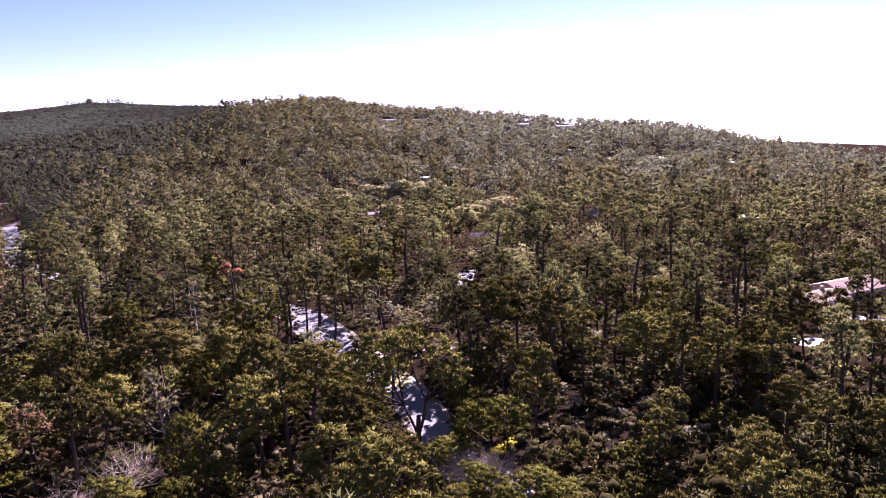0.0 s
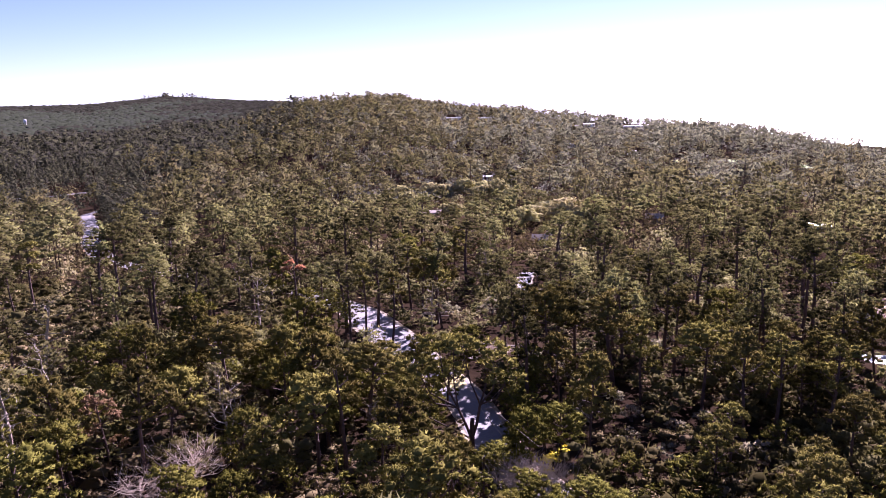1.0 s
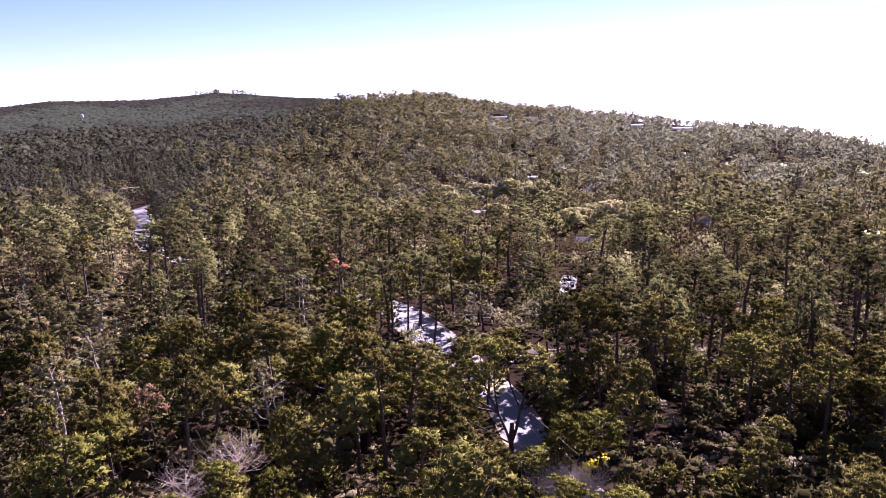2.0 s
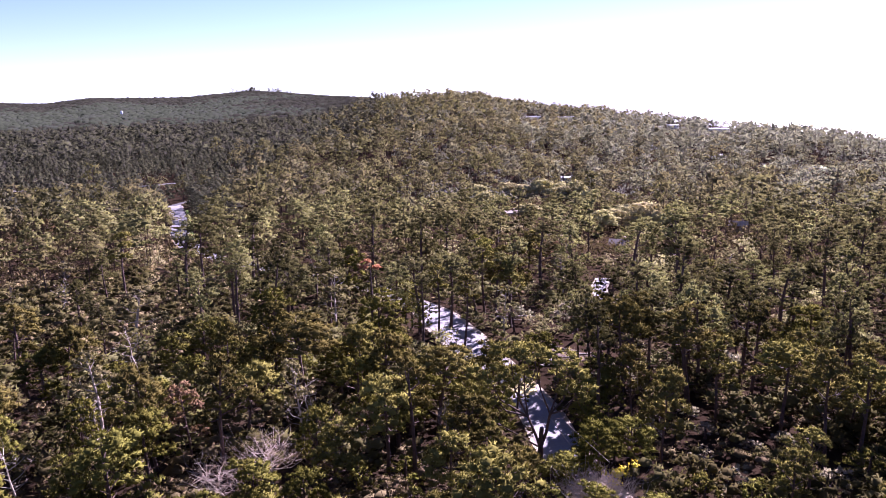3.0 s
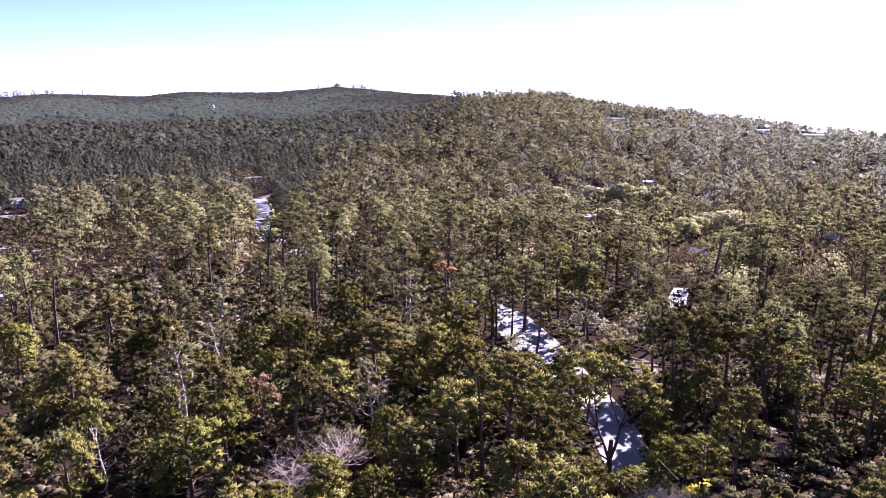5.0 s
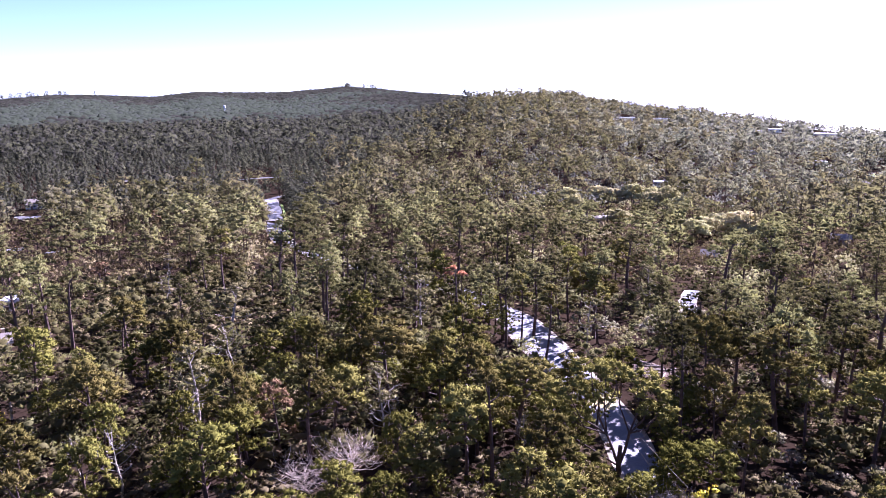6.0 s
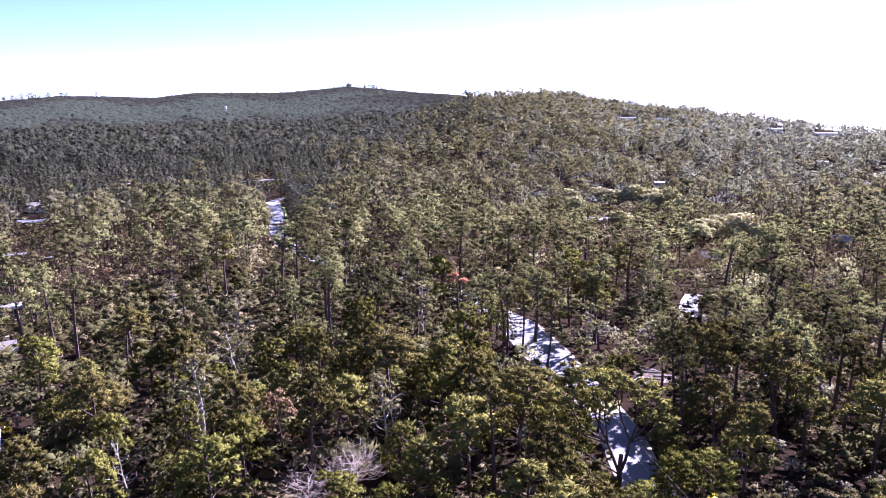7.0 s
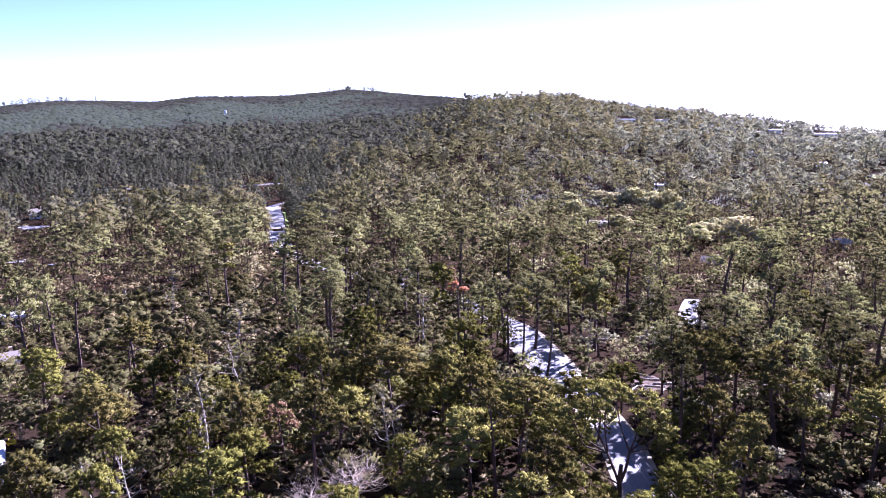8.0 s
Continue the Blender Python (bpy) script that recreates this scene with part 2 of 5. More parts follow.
def sprays(rng, clumps, per, length, width, up=0.5, core=0.62, fan=0.85, grain=0.25, bulk=0.55):
    """Leaf clumps (x, y, z, rx, ry, rz): a lumpy dense heart with ragged tufts round it, a triangle each. Corners as n x 3 x 3, a normal for each, and a shade of colour for each triangle."""
    cl = np.array(clumps, float)
    own = rng.random(len(cl))
    c = np.repeat(cl, per, axis=0)
    d = rng.normal(size=(len(c), 3))
    d[:, 2] = np.abs(d[:, 2]) * 1.1 - 0.45 * rng.random(len(c))
    d = unit(d)
    p = c[:, :3] + d * c[:, 3:6] * (0.7 + 0.3 * rng.random((len(c), 1)))
    axis = unit(d + np.array((0, 0, up)) + rng.normal(size=d.shape) * fan)
    side = unit(np.cross(axis, d + rng.normal(size=d.shape) * 0.6))
    ln = length * (0.55 + 0.9 * rng.random((len(c), 1)))
    wd = width * (0.55 + 0.9 * rng.random((len(c), 1)))
    q = np.stack([p - axis * ln * 0.3 + side * wd * 0.5, p + axis * ln * 0.7, p - axis * ln * 0.3 - side * wd * 0.5], axis=1)
    bump = rng.uniform(0.72, 1.25, (len(cl), 12, 1)) * np.where(ICO[None, :, 2:3] < -0.3, 0.7, 1.0)
    hearts = len(cl) if core else 0
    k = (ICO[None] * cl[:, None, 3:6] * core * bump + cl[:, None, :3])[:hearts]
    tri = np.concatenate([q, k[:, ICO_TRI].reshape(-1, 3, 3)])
    # Soft shading: each tuft leans towards the outside of its clump and of the crown.
    home = np.concatenate([c[:, :3], np.repeat(cl[:hearts, :3], 20, axis=0)])[:, None]
    mid = cl[:, :3].mean(axis=0) - np.array((0, 0, 0.25 * np.ptp(cl[:, 2])))
    rough = np.concatenate([rng.normal(size=(len(q), 1, 3)), rng.normal(size=(len(k) * 20, 1, 3)) * 0.4]) * grain
    soft = unit(unit(tri - home) * (1.2 - bulk) + unit(tri - mid) * bulk + rough)
    turn = np.einsum("ij,ij->i", np.cross(tri[:, 1] - tri[:, 0], tri[:, 2] - tri[:, 0]), soft.mean(axis=1)) < 0
    tri[turn], soft[turn] = tri[turn][:, ::-1], soft[turn][:, ::-1]
    # Hearts get a darker colour than the tufts, for shade inside the crown.
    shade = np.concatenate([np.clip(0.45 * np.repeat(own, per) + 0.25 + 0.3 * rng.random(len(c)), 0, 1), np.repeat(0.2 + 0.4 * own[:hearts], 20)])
    return tri, soft, shade


def lobes(rng, c, r, rz, n, size):
    """Clumps over the upper side of a rounded mass of leaves."""
    out = []
    for j in range(n):
        a, z = j * 2.4 + rng.normal() * 0.4, -0.3 + 1.25 * (j + rng.random()) / n
        z = min(z, 0.98)
        f = math.sqrt(max(0.0, 1 - z * z)) * rng.uniform(0.7, 1.0)
        s = size * rng.uniform(0.7, 1.3)
        out.append((c[0] + math.cos(a) * f * r, c[1] + math.sin(a) * f * r, c[2] + z * rz, s, s, s * 0.72))
    return out


# ---- the lie of the land ----
AZ = (-180, -75, -47, -43.5, -37.5, -34.6, -29, -24, -19, -15, -8, -6, -1.4, 3, 9, 12.8, 17, 23, 30, 70, 180)
RIDGE_Z = (18, 18, 14, 24, 17, 26, 24, 36, 26, 27, 27, 18, 8, 3.5, -3, -8, -7, -21, -34, -45, 18)
RIDGE_R = (1500, 1800, 1800, 1800, 1800, 1850, 1850, 1850, 1500, 1050, 1000, 1000, 1000, 960, 900, 880, 800, 740, 680, 600, 1500)
NEAR_R = (0, 60, 100, 150, 250, 400, 520)
NEAR_Z = (4, 3, 0.5, -2, -9, -19, -23)
SEA = -70.0


def ground_z(x, y):
    """Height of the ground: a gentle fall, then hills, then down to the sea behind them."""
    x, y = np.asarray(x, float), np.asarray(y, float)
    r = np.hypot(x, y)
    az = np.degrees(np.arctan2(x, y))
    rz, rr = np.interp(az, AZ, RIDGE_Z), np.interp(az, AZ, RIDGE_R)
    z = np.interp(r, NEAR_R, NEAR_Z)
    u = np.clip((r - 420) / (rr - 420), 0, 1)
    z = z + (rz - z) * (u * u * (3 - 2 * u))
    d = np.clip((r - rr) / 900, 0, 1)
    z = z + (-75 - z) * (d * d * (3 - 2 * d))
    b = np.clip(1 - r / 900, 0, 1) * np.clip(r / 40 - 0.5, 0, 1)
    return z + b * (1.0 * np.sin(x * 0.031 + 1.0) * np.cos(y * 0.027) + 0.5 * np.sin(x * 0.083 + y * 0.061))


def gz(x, y):
    return float(ground_z(x, y))


def build_ground():
    rings = [0.0] + [8 * 1.045 ** i for i in range(155)]
    n = 200
    v = [(0.0, 0.0, gz(0, 0))]
    f = []
    for r in rings[1:]:
        for k in range(n):
            a = 2 * math.pi * k / n
            x, y = r * math.sin(a), r * math.cos(a)
            v.append((x, y, 0.0))
    arr = np.array(v)
    arr[:, 2] = ground_z(arr[:, 0], arr[:, 1])
    for k in range(n):
        f.append((0, 1 + (k + 1) % n, 1 + k))
    for i in range(len(rings) - 2):
        for k in range(n):
            a, b = 1 + i * n + k, 1 + i * n + (k + 1) % n
            f.append((a, b, b + n, a + n))
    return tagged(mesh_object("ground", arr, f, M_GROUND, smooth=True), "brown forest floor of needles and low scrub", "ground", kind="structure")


def build_sea():
    n = 64
    v = [(9000 * math.sin(2 * math.pi * k / n), 9000 * math.cos(2 * math.pi * k / n), SEA) for k in range(n)]
    return tagged(mesh_object("water", v, [tuple(range(n))[::-1]], M_WATER), "glittering sea beyond the wooded hills", "water", kind="structure")


def smooth_line(points, step=3.0):
    """A curve through the points, sampled about every step metres."""
    p = [np.array(q, float) for q in points]
    p = [2 * p[0] - p[1]] + p + [2 * p[-1] - p[-2]]
    out = []
    for i in range(1, len(p) - 2):
        m = max(2, int(np.linalg.norm(p[i + 1] - p[i]) / step))
        for k in range(m):
            t = k / m
            out.append(0.5 * (2 * p[i] + (p[i + 1] - p[i - 1]) * t + (2 * p[i - 1] - 5 * p[i] + 4 * p[i + 1] - p[i + 2]) * t * t
                              + (3 * p[i] - p[i - 1] - 3 * p[i + 1] + p[i + 2]) * t ** 3))
    out.append(p[-2])
    return np.array(out)


def ribbon(line, half, lift, wider=0.0):
    v, f = [], []
    for i, q in enumerate(line):
        d = line[min(i + 1, len(line) - 1)] - line[max(i - 1, 0)]
        s = np.array((d[1], -d[0])) / max(np.hypot(*d), 1e-6)
        s = s * (1 + wider * np.clip(1 - ((q[1] - 150) / 26) ** 2, 0, 1))
        zc = gz(*q)
        for o in (-1.0, -0.5, 0.0, 0.5, 1.0):
            e = q + s * half * o
            v.append((e[0], e[1], max(gz(*e), zc - 0.3) + lift))
    for i in range(len(line) - 1):
        for k in range(4):
            a = i * 5 + k
            f.append((a, a + 1, a + 6, a + 5))
    return v, f


ROAD_MAIN = smooth_line([(34, -30), (24, 20), (15, 52), (8, 72), (2, 86), (-2, 97), (-5, 108), (-10, 120), (-17.5, 134), (-22.6, 144), (-28.2, 155), (-35, 168),
                         (-58, 196), (-92, 222), (-128, 248), (-150, 270)])
ROAD_FAR = smooth_line([(-150, 270), (-160, 284), (-182, 318), (-210, 368), (-233, 406), (-247, 428)])
ROAD_BACK = smooth_line([(-247, 428), (-247, 443), (-241, 456), (-238, 468), (-250, 495), (-275, 515), (-298, 522), (-325, 502), (-420, 455)])
COURT = smooth_line([(6.6, 186), (5.4, 194), (5.8, 202), (7.0, 211)])
ROADS = ((ROAD_MAIN, 2.9), (ROAD_FAR, 3.6), (ROAD_BACK, 0.8), (COURT, 2.4))


def build_roads():
    for name, line, half, label in (("road_main", ROAD_MAIN, 2.8, "pale winding asphalt road striped with tree shadows"),
                                    ("road_far", ROAD_FAR, 3.9, "pale asphalt road climbing among dark pines"),
                                    ("road_back", ROAD_BACK, 2.2, "thin pale road behind a row of pines"),
                                    ("road_court", COURT, 1.6, "sunlit pale forecourt among the trees")):
        tagged(mesh_object(name, *ribbon(line, half, 0.10, 0.45 if line is ROAD_MAIN else 0.0), M_ROAD, smooth=True), label, "road", kind="structure")
        tagged(mesh_object(name.replace("road", "pavement"), *ribbon(line, half + 0.7, 0.04, 0.45 if line is ROAD_MAIN else 0.0), M_SHOULDER, smooth=True), "sandy verge beside the road", "verge", kind="structure")


def build_green_verge():
    """A strip of bright grass along one side of the far road."""
    line = ROAD_FAR[(ROAD_FAR[:, 1] > 300) & (ROAD_FAR[:, 1] < 405)]
    side = np.array([(b[1] - a[1], a[0] - b[0]) for a, b in zip(line[:-1], line[1:])])
    side = side / np.hypot(side[:, 0], side[:, 1])[:, None]
    tagged(mesh_object("verge", *ribbon(line[:-1] + side * 5.2, 0.7, 0.07), M_LAWN, smooth=True), "bright green grass strip along the road", "verge", kind="structure")


build_ground()
build_sea()
build_green_verge()
build_roads()


# ---- trees, built once by kind and then repeated ----
def limb_to(rng, base, tip, r0, sides=4):
    b, t = Vector(base), Vector(tip)
    mid = b.lerp(t, 0.55) + Vector((rng.normal() * 0.25, rng.normal() * 0.25, -0.12 * (t - b).length))
    return tube([b, mid, t], [r0, r0 * 0.65, r0 * 0.22], sides)


def pine(seed, h=15.0, spread=3.6, masses=9, bare=0.5, per=26, lean=0.6, flat=0.6, spray=(0.40, 0.15), n=9, size=0.62, core=0.62, grain=0.22, bulk=0.55):
    """Trunk with limbs, and a crown of rounded masses of tufts carried by them."""
    rng = np.random.default_rng(seed)
    lx, ly = rng.normal(size=2) * lean
    def axis(u):
        return np.array((lx * u ** 1.6 + 0.25 * math.sin(5 * u + seed), ly * u ** 1.6 + 0.25 * math.cos(4 * u + seed) - 0.25, h * u))
    wood = [tube([axis(u) for u in (0, 0.04, 0.25, 0.5, 0.72, 0.9)], [r * (h / 15) ** 1.3 for r in (0.34, 0.25, 0.21, 0.17, 0.11, 0.04)], 7)]
    spots = []
    for i in range(masses):
        w = (i + 0.2 + 0.6 * rng.random()) / masses
        u = bare + (0.97 - bare) * w
        reach = spread * (1 - 0.85 * w ** 1.8) * (0.55 + 0.3 * rng.random())
        a = i * 2.4 + rng.normal() * 0.5
        o = axis(max(0.3, u - 0.10 - 0.08 * rng.random()))
        c = axis(min(u, 1.0)) + np.array((math.cos(a) * reach, math.sin(a) * reach, 0.4 * rng.normal() - 0.8))
        r = spread * (0.30 + 0.16 * rng.random())
        spots += lobes(rng, c, r, r * flat, n, size * spread / 3.8)
        wood.append(limb_to(rng, o, c, 0.10))
        for e in (0.6, 2.4, 4.4):
            wood.append(limb_to(rng, o + (c - o) * 0.7, c + np.array((math.cos(a + e), math.sin(a + e), 0.3)) * r * 0.8, 0.04, 3))
    for i in range(5):
        u = 0.22 + (bare - 0.2) * rng.random()
        a = rng.random() * 6.3
        o = axis(u)
        wood.append(limb_to(rng, o, o + np.array((math.cos(a), math.sin(a), 0.15)) * (0.7 + 1.2 * rng.random()), 0.05, 3))
    return joined(*wood), sprays(rng, spots, per, *spray, core=core, grain=grain, bulk=bulk)


def bushy(seed, h=11.0, spread=3.4, masses=11, per=26, up=0.8, low=0.34, spray=(0.38, 0.14), n=9, size=0.60):
    """A dense domed crown of upward tufts that comes low down."""
    rng = np.random.default_rng(seed)
    wood = [tube([(0, 0, 0), (0.1, 0, 0.5), (0.25, 0.1, h * 0.4), (0.2, 0.3, h * 0.85)], [0.36, 0.27, 0.2, 0.05], 7)]
    spots = []
    for i in range(masses):
        w = (i + 0.5 * rng.random()) / masses
        z = h * (low + (0.90 - low) * w)
        reach = spread * math.sqrt(max(0.0, 1 - w ** 1.8)) * (0.6 + 0.25 * rng.random())
        a = i * 2.4 + rng.normal() * 0.4
        c = np.array((math.cos(a) * reach, math.sin(a) * reach, z + 0.3 * rng.normal()))
        r = spread * (0.34 + 0.14 * rng.random())
        spots += lobes(rng, c, r, r * 0.75, n, size * spread / 3.4)
        wood.append(limb_to(rng, (0.15, 0.1, max(h * 0.2, z - 2.0)), c, 0.08))
    return joined(*wood), sprays(rng, spots, per, *spray, up=up)


def bare_tree(seed, h=9.0, forks=7, spread=3.0, r0=0.22, twigs=3):
    """A dead tree: crooked trunk, limbs and twigs, no leaves."""
    rng = np.random.default_rng(seed)
    wood = [tube([(0, 0, 0), (0.45, 0.1, h * 0.25), (-0.3, 0.4, h * 0.5), (0.2, 0.1, h * 0.72), (-0.35, 0.2, h)], [r0 * 1.2, r0, r0 * 0.75, r0 * 0.45, r0 * 0.12], 6)]
    for i in range(forks):
        u = 0.3 + 0.6 * (i + rng.random()) / forks
        a = i * 2.4 + rng.normal() * 0.4
        o = np.array((0.1, 0.2, h * u))
        ln = spread * (1.1 - 0.6 * u) * (0.6 + 0.6 * rng.random())
        tip = o + np.array((math.cos(a) * ln, math.sin(a) * ln, ln * (0.35 + 0.5 * rng.random())))
        wood.append(limb_to(rng, o, tip, r0 * 0.42))
        for k in range(twigs):
            q = o + (tip - o) * (0.4 + 0.5 * rng.random())
            wood.append(limb_to(rng, q, q + rng.normal(size=3) * 0.35 * spread * 0.6 + np.array((0, 0, 0.5)), r0 * 0.17, 3))
    return joined(*wood)


def tree_kind(name, built, m_wood, m_leaf, label, category, group=""):
    ob = thing(name, Matrix(), label, category, group)
    part("trunk", built[0], m_wood, ob)
    crown_part(built[1], m_leaf, ob)
    return ob


def bare_kind(name, wood, material, label, category, group=""):
    return tagged(mesh_object(name, *wood, material), label, category, group)


KINDS = {}


def first_or_copy(key, m):
    """The first one of a kind is the built one itself; the others are copies of it."""
    ob, used = KINDS[key]
    if used:
        return copy_thing(ob, m @ Matrix.Diagonal((1 / ob.scale.x, 1 / ob.scale.y, 1 / ob.scale.z, 1)))
    KINDS[key] = (ob, True)
    ob.matrix_basis = m
    return ob


def add_kind(key, ob):
    KINDS[key] = (ob, False)


PLANTED = []


def stand(key, x, y, h=1.0, wide=None, label="", top=0.0):
    """A tree that stands out; the forest leaves it room and its crown in sight."""
    PLANTED.append((x, y, h))
    if top:
        SIGHT.append((x, y, gz(x, y) + top, 0.45 if key[:4] in ("snag", "twig") else 0.8 if key[:3] == "oak" else 0.25))
        if wide and wide > 1.3:
            SIGHT.extend([(x + d, y, gz(x, y) + top, 0.2) for d in (-3.5, 3.5)])
    return plant(key, x, y, h, None, wide, label)


def plant(key, x, y, h=1.0, turn=None, wide=None, label=""):
    """A tree of a kind on the ground, h times as tall as built."""
    t = random.uniform(0, 360) if turn is None else turn
    w = h * random.uniform(0.92, 1.12) if wide is None else wide
    tilt = {"tall": 4.5, "thin": 4.5, "snag": 8.0}.get(key[:4], 2.5)
    m = pose(x, y, gz(x, y) - 0.15, random.uniform(-tilt, tilt), random.uniform(-tilt, tilt), t) @ Matrix.Diagonal((w, w, h, 1))
    ob = first_or_copy(key, m)
    return tagged(ob, label) if label else ob


for i, (h, sp, cl, ba, fl) in enumerate([(15.5, 4.2, 9, 0.56, 0.6), (16.5, 3.8, 8, 0.62, 0.62), (14.0, 4.5, 10, 0.52, 0.58), (17.0, 3.5, 9, 0.54, 0.7),
                                         (13.5, 4.0, 10, 0.48, 0.65), (15.0, 4.7, 9, 0.62, 0.5)]):
    add_kind(f"pine{i}", tree_kind("pine_tree", pine(11 + i, h, sp, cl, ba, flat=fl), M_BARK, M_PINE,
                                   "olive-green pine with a bare dark trunk and clumped crown", "pine tree", "pines of the forest"))
for i, (h, sp, cl, ba, fl) in enumerate([(18.5, 4.2, 9, 0.50, 0.85), (20.0, 3.8, 8, 0.55, 0.95), (17.0, 4.4, 9, 0.46, 0.85), (21.0, 3.6, 9, 0.48, 1.0), (18.0, 4.7, 8, 0.58, 0.7)]):
    add_kind(f"tall{i}", tree_kind("pine_tree", pine(91 + i, h, sp, cl, ba, 24, flat=fl, spray=(0.42, 0.18), n=7, size=0.72, core=0.5, grain=0.2, bulk=0.7), M_BARK, M_TALL,
                                   "tall olive-grey pine with a bare trunk and broken crown", "pine tree", "tall pines of the forest"))
add_kind("thin", tree_kind("pine_tree", pine(31, 16.5, 2.6, 6, 0.66), M_BARK, M_PINE, "tall thin pine with a sparse tufted top", "pine tree", "pines of the forest"))
for i in range(3):
    add_kind(f"bushy{i}", tree_kind("cypress_tree", bushy(41 + i, 11.0 + i, 3.3 + 0.3 * i), M_BARK, M_CYPRESS,
                                    "dense green cypress with an upswept domed crown", "cypress", "cypresses of the forest"))
add_kind("red", tree_kind("red_topped_tree", pine(53, 17.5, 1.6, 3, 0.88, 30, lean=0.2, n=7), M_BARK, M_RED, "bare tree with a tuft of orange-red leaves on top", "tree"))
add_kind("brown", tree_kind("pine_tree", pine(51, 13.0, 3.2, 8, 0.45, 22, size=0.5), M_BARK, M_BROWN, "browning half-dead pine with thin needles", "pine tree", "pines of the forest"))
for i in range(2):
    add_kind(f"oak{i}", tree_kind("oak_tree", bushy(61 + i, 8.0, 4.8, 12, 16, up=0.5, low=0.4, spray=(0.42, 0.26), n=9, size=0.8), M_BARK, M_OAK,
                                  "rounded yellow-green live oak", "oak", "oaks among the pines"))
for i, mat in enumerate((M_CYPRESS, M_SHRUB)):
    add_kind(f"thicket{i}", tree_kind("shrub", bushy(75 + i, 5.0, 2.6, 6, 14, up=0.7, low=0.2, spray=(0.36, 0.16), n=6, size=0.6), M_BARK, mat,
                                      ("dense dark-green shrub under the pines", "tall grey-olive shrub under the pines")[i], "shrub", "shrubs"))
add_kind("shrub", tree_kind("shrub", bushy(71, 3.4, 1.9, 5, 16, up=0.6, low=0.25, spray=(0.30, 0.18), n=7, size=0.6), M_BARK, M_SHRUB, "pale grey-green rounded shrub on the forest floor", "shrub", "shrubs"))
for i in range(2):
    add_kind(f"half{i}", tree_kind("pine_tree", pine(55 + i, 14.5, 3.9, 9, 0.46, 22, spray=(0.36, 0.14), n=6, size=0.5), M_DEAD, M_GREY,
                                   "half-dead grey-olive pine with pale bare limbs", "pine tree", "half-dead pines"))
add_kind("pale_shrub", tree_kind("shrub", bushy(77, 3.2, 2.0, 6, 18, up=0.6, low=0.3, spray=(0.30, 0.16), n=7, size=0.55), M_BARK, M_PALE_SHRUB, "pale silvery rounded shrub under the pines", "shrub", "shrubs"))
add_kind("dry_shrub", tree_kind("shrub", bushy(78, 3.6, 2.2, 6, 18, up=0.7, low=0.2, spray=(0.34, 0.14), n=7, size=0.55), M_TWIG, M_DRY, "tan half-dry shrub between the pines", "shrub", "shrubs"))
add_kind("snag0", bare_kind("dead_tree", bare_tree(81, 10.0, 13, 2.9, 0.12, 4), M_DEAD, "bleached dead tree with bare forked limbs", "dead tree", "dead trees"))
add_kind("snag1", bare_kind("dead_tree", bare_tree(82, 8.0, 12, 2.6, 0.10, 4), M_DEAD, "bleached dead tree with bare forked limbs", "dead tree", "dead trees"))
add_kind("twigs", bare_kind("leafless_shrub", bare_tree(83, 3.4, 30, 3.4, 0.075, 8), M_TWIG, "grey leafless shrub of dense thin twigs", "shrub", "leafless shrubs"))

# ---- where the forest stands ----
EYE_MEAN = np.array((0.5, -1.0, 49.0))
FAR_SEEN = ROAD_FAR[ROAD_FAR[:, 1] > 290]
OPEN = [ROAD_MAIN[(ROAD_MAIN[:, 1] > 98) & (ROAD_MAIN[:, 1] < 115)], ROAD_MAIN[(ROAD_MAIN[:, 1] > 136) & (ROAD_MAIN[:, 1] < 163)],
        FAR_SEEN + (-2.5, 0), FAR_SEEN + (2.5, 0), COURT[:4],
        np.array([(172, 592), (226, 584), (142, 610), (-340, 328), (-8, 118), (65, 131), (86, 148), (-2, 138), (0.5, 139), (-3.8, 134.5), (-345, 326), (-334, 330), (-261, 241.6), (-231, 231), (6.2, 87.5), (6.8, 88.0), (5.4, 88.0)])]
SIGHT = [(*p, gz(*p) + 0.5, 0.7) for p in np.vstack(OPEN)]
SIGHT += [(*p, gz(*p) + 0.5, 0.55) for p in np.vstack([ROAD_BACK[(ROAD_BACK[:, 0] < -300) & (ROAD_BACK[:, 0] > -318)][::2], ROAD_BACK[ROAD_BACK[:, 1] < 470][:16:2]])]
# Houses: kind, x, y, turn, length, depth.
HOUSES = [("rosy", 92, 168, 24, 13, 9), ("rosy_wing", 80, 158, 24, 11, 6.5), ("grey", 14, 271, -6, 6.5, 5), ("tan", -34.6, 368, 8, 11, 7), ("white_gable", -367, 359, 47, 9, 8),
          ("white", -164, 147, 50, 5, 4), ("grey", -129, 112, 48, 5, 4)]
HOUSES += [("white", -91.2, 71.8, -43, 8, 6)]
HOUSES += [("long", -56, 880, 4, 17, 6), ("long", -20, 915, 2, 18, 6), ("long", 95, 860, -4, 12, 6), ("long", 141, 850, -6, 22, 6),
          ("white", -9, 541, 3, 10, 7), ("grey", -84, 471, 10, 8, 6), ("white", 77, 833, -5, 8, 5), ("white", 61, 693, -4, 7, 5), ("white", 107, 650, -8, 8, 5),
          ("grey", 122, 559, -10, 8, 6), ("white", 127, 312, -20, 8, 6), ("grey", 67, 340, -10, 7, 5)]
SIGHT += [(-97.8, 82.3, gz(-97.8, 82.3) + 1.5, 0.6), (-96.4, 84.2, gz(-96.4, 84.2) + 2.0, 0.5), (-90.0, 74.0, gz(-90, 74) + 2.0, 0.6), (-89.3, 81.1, gz(-89.3, 81.1) + 0.6, 0.5)]
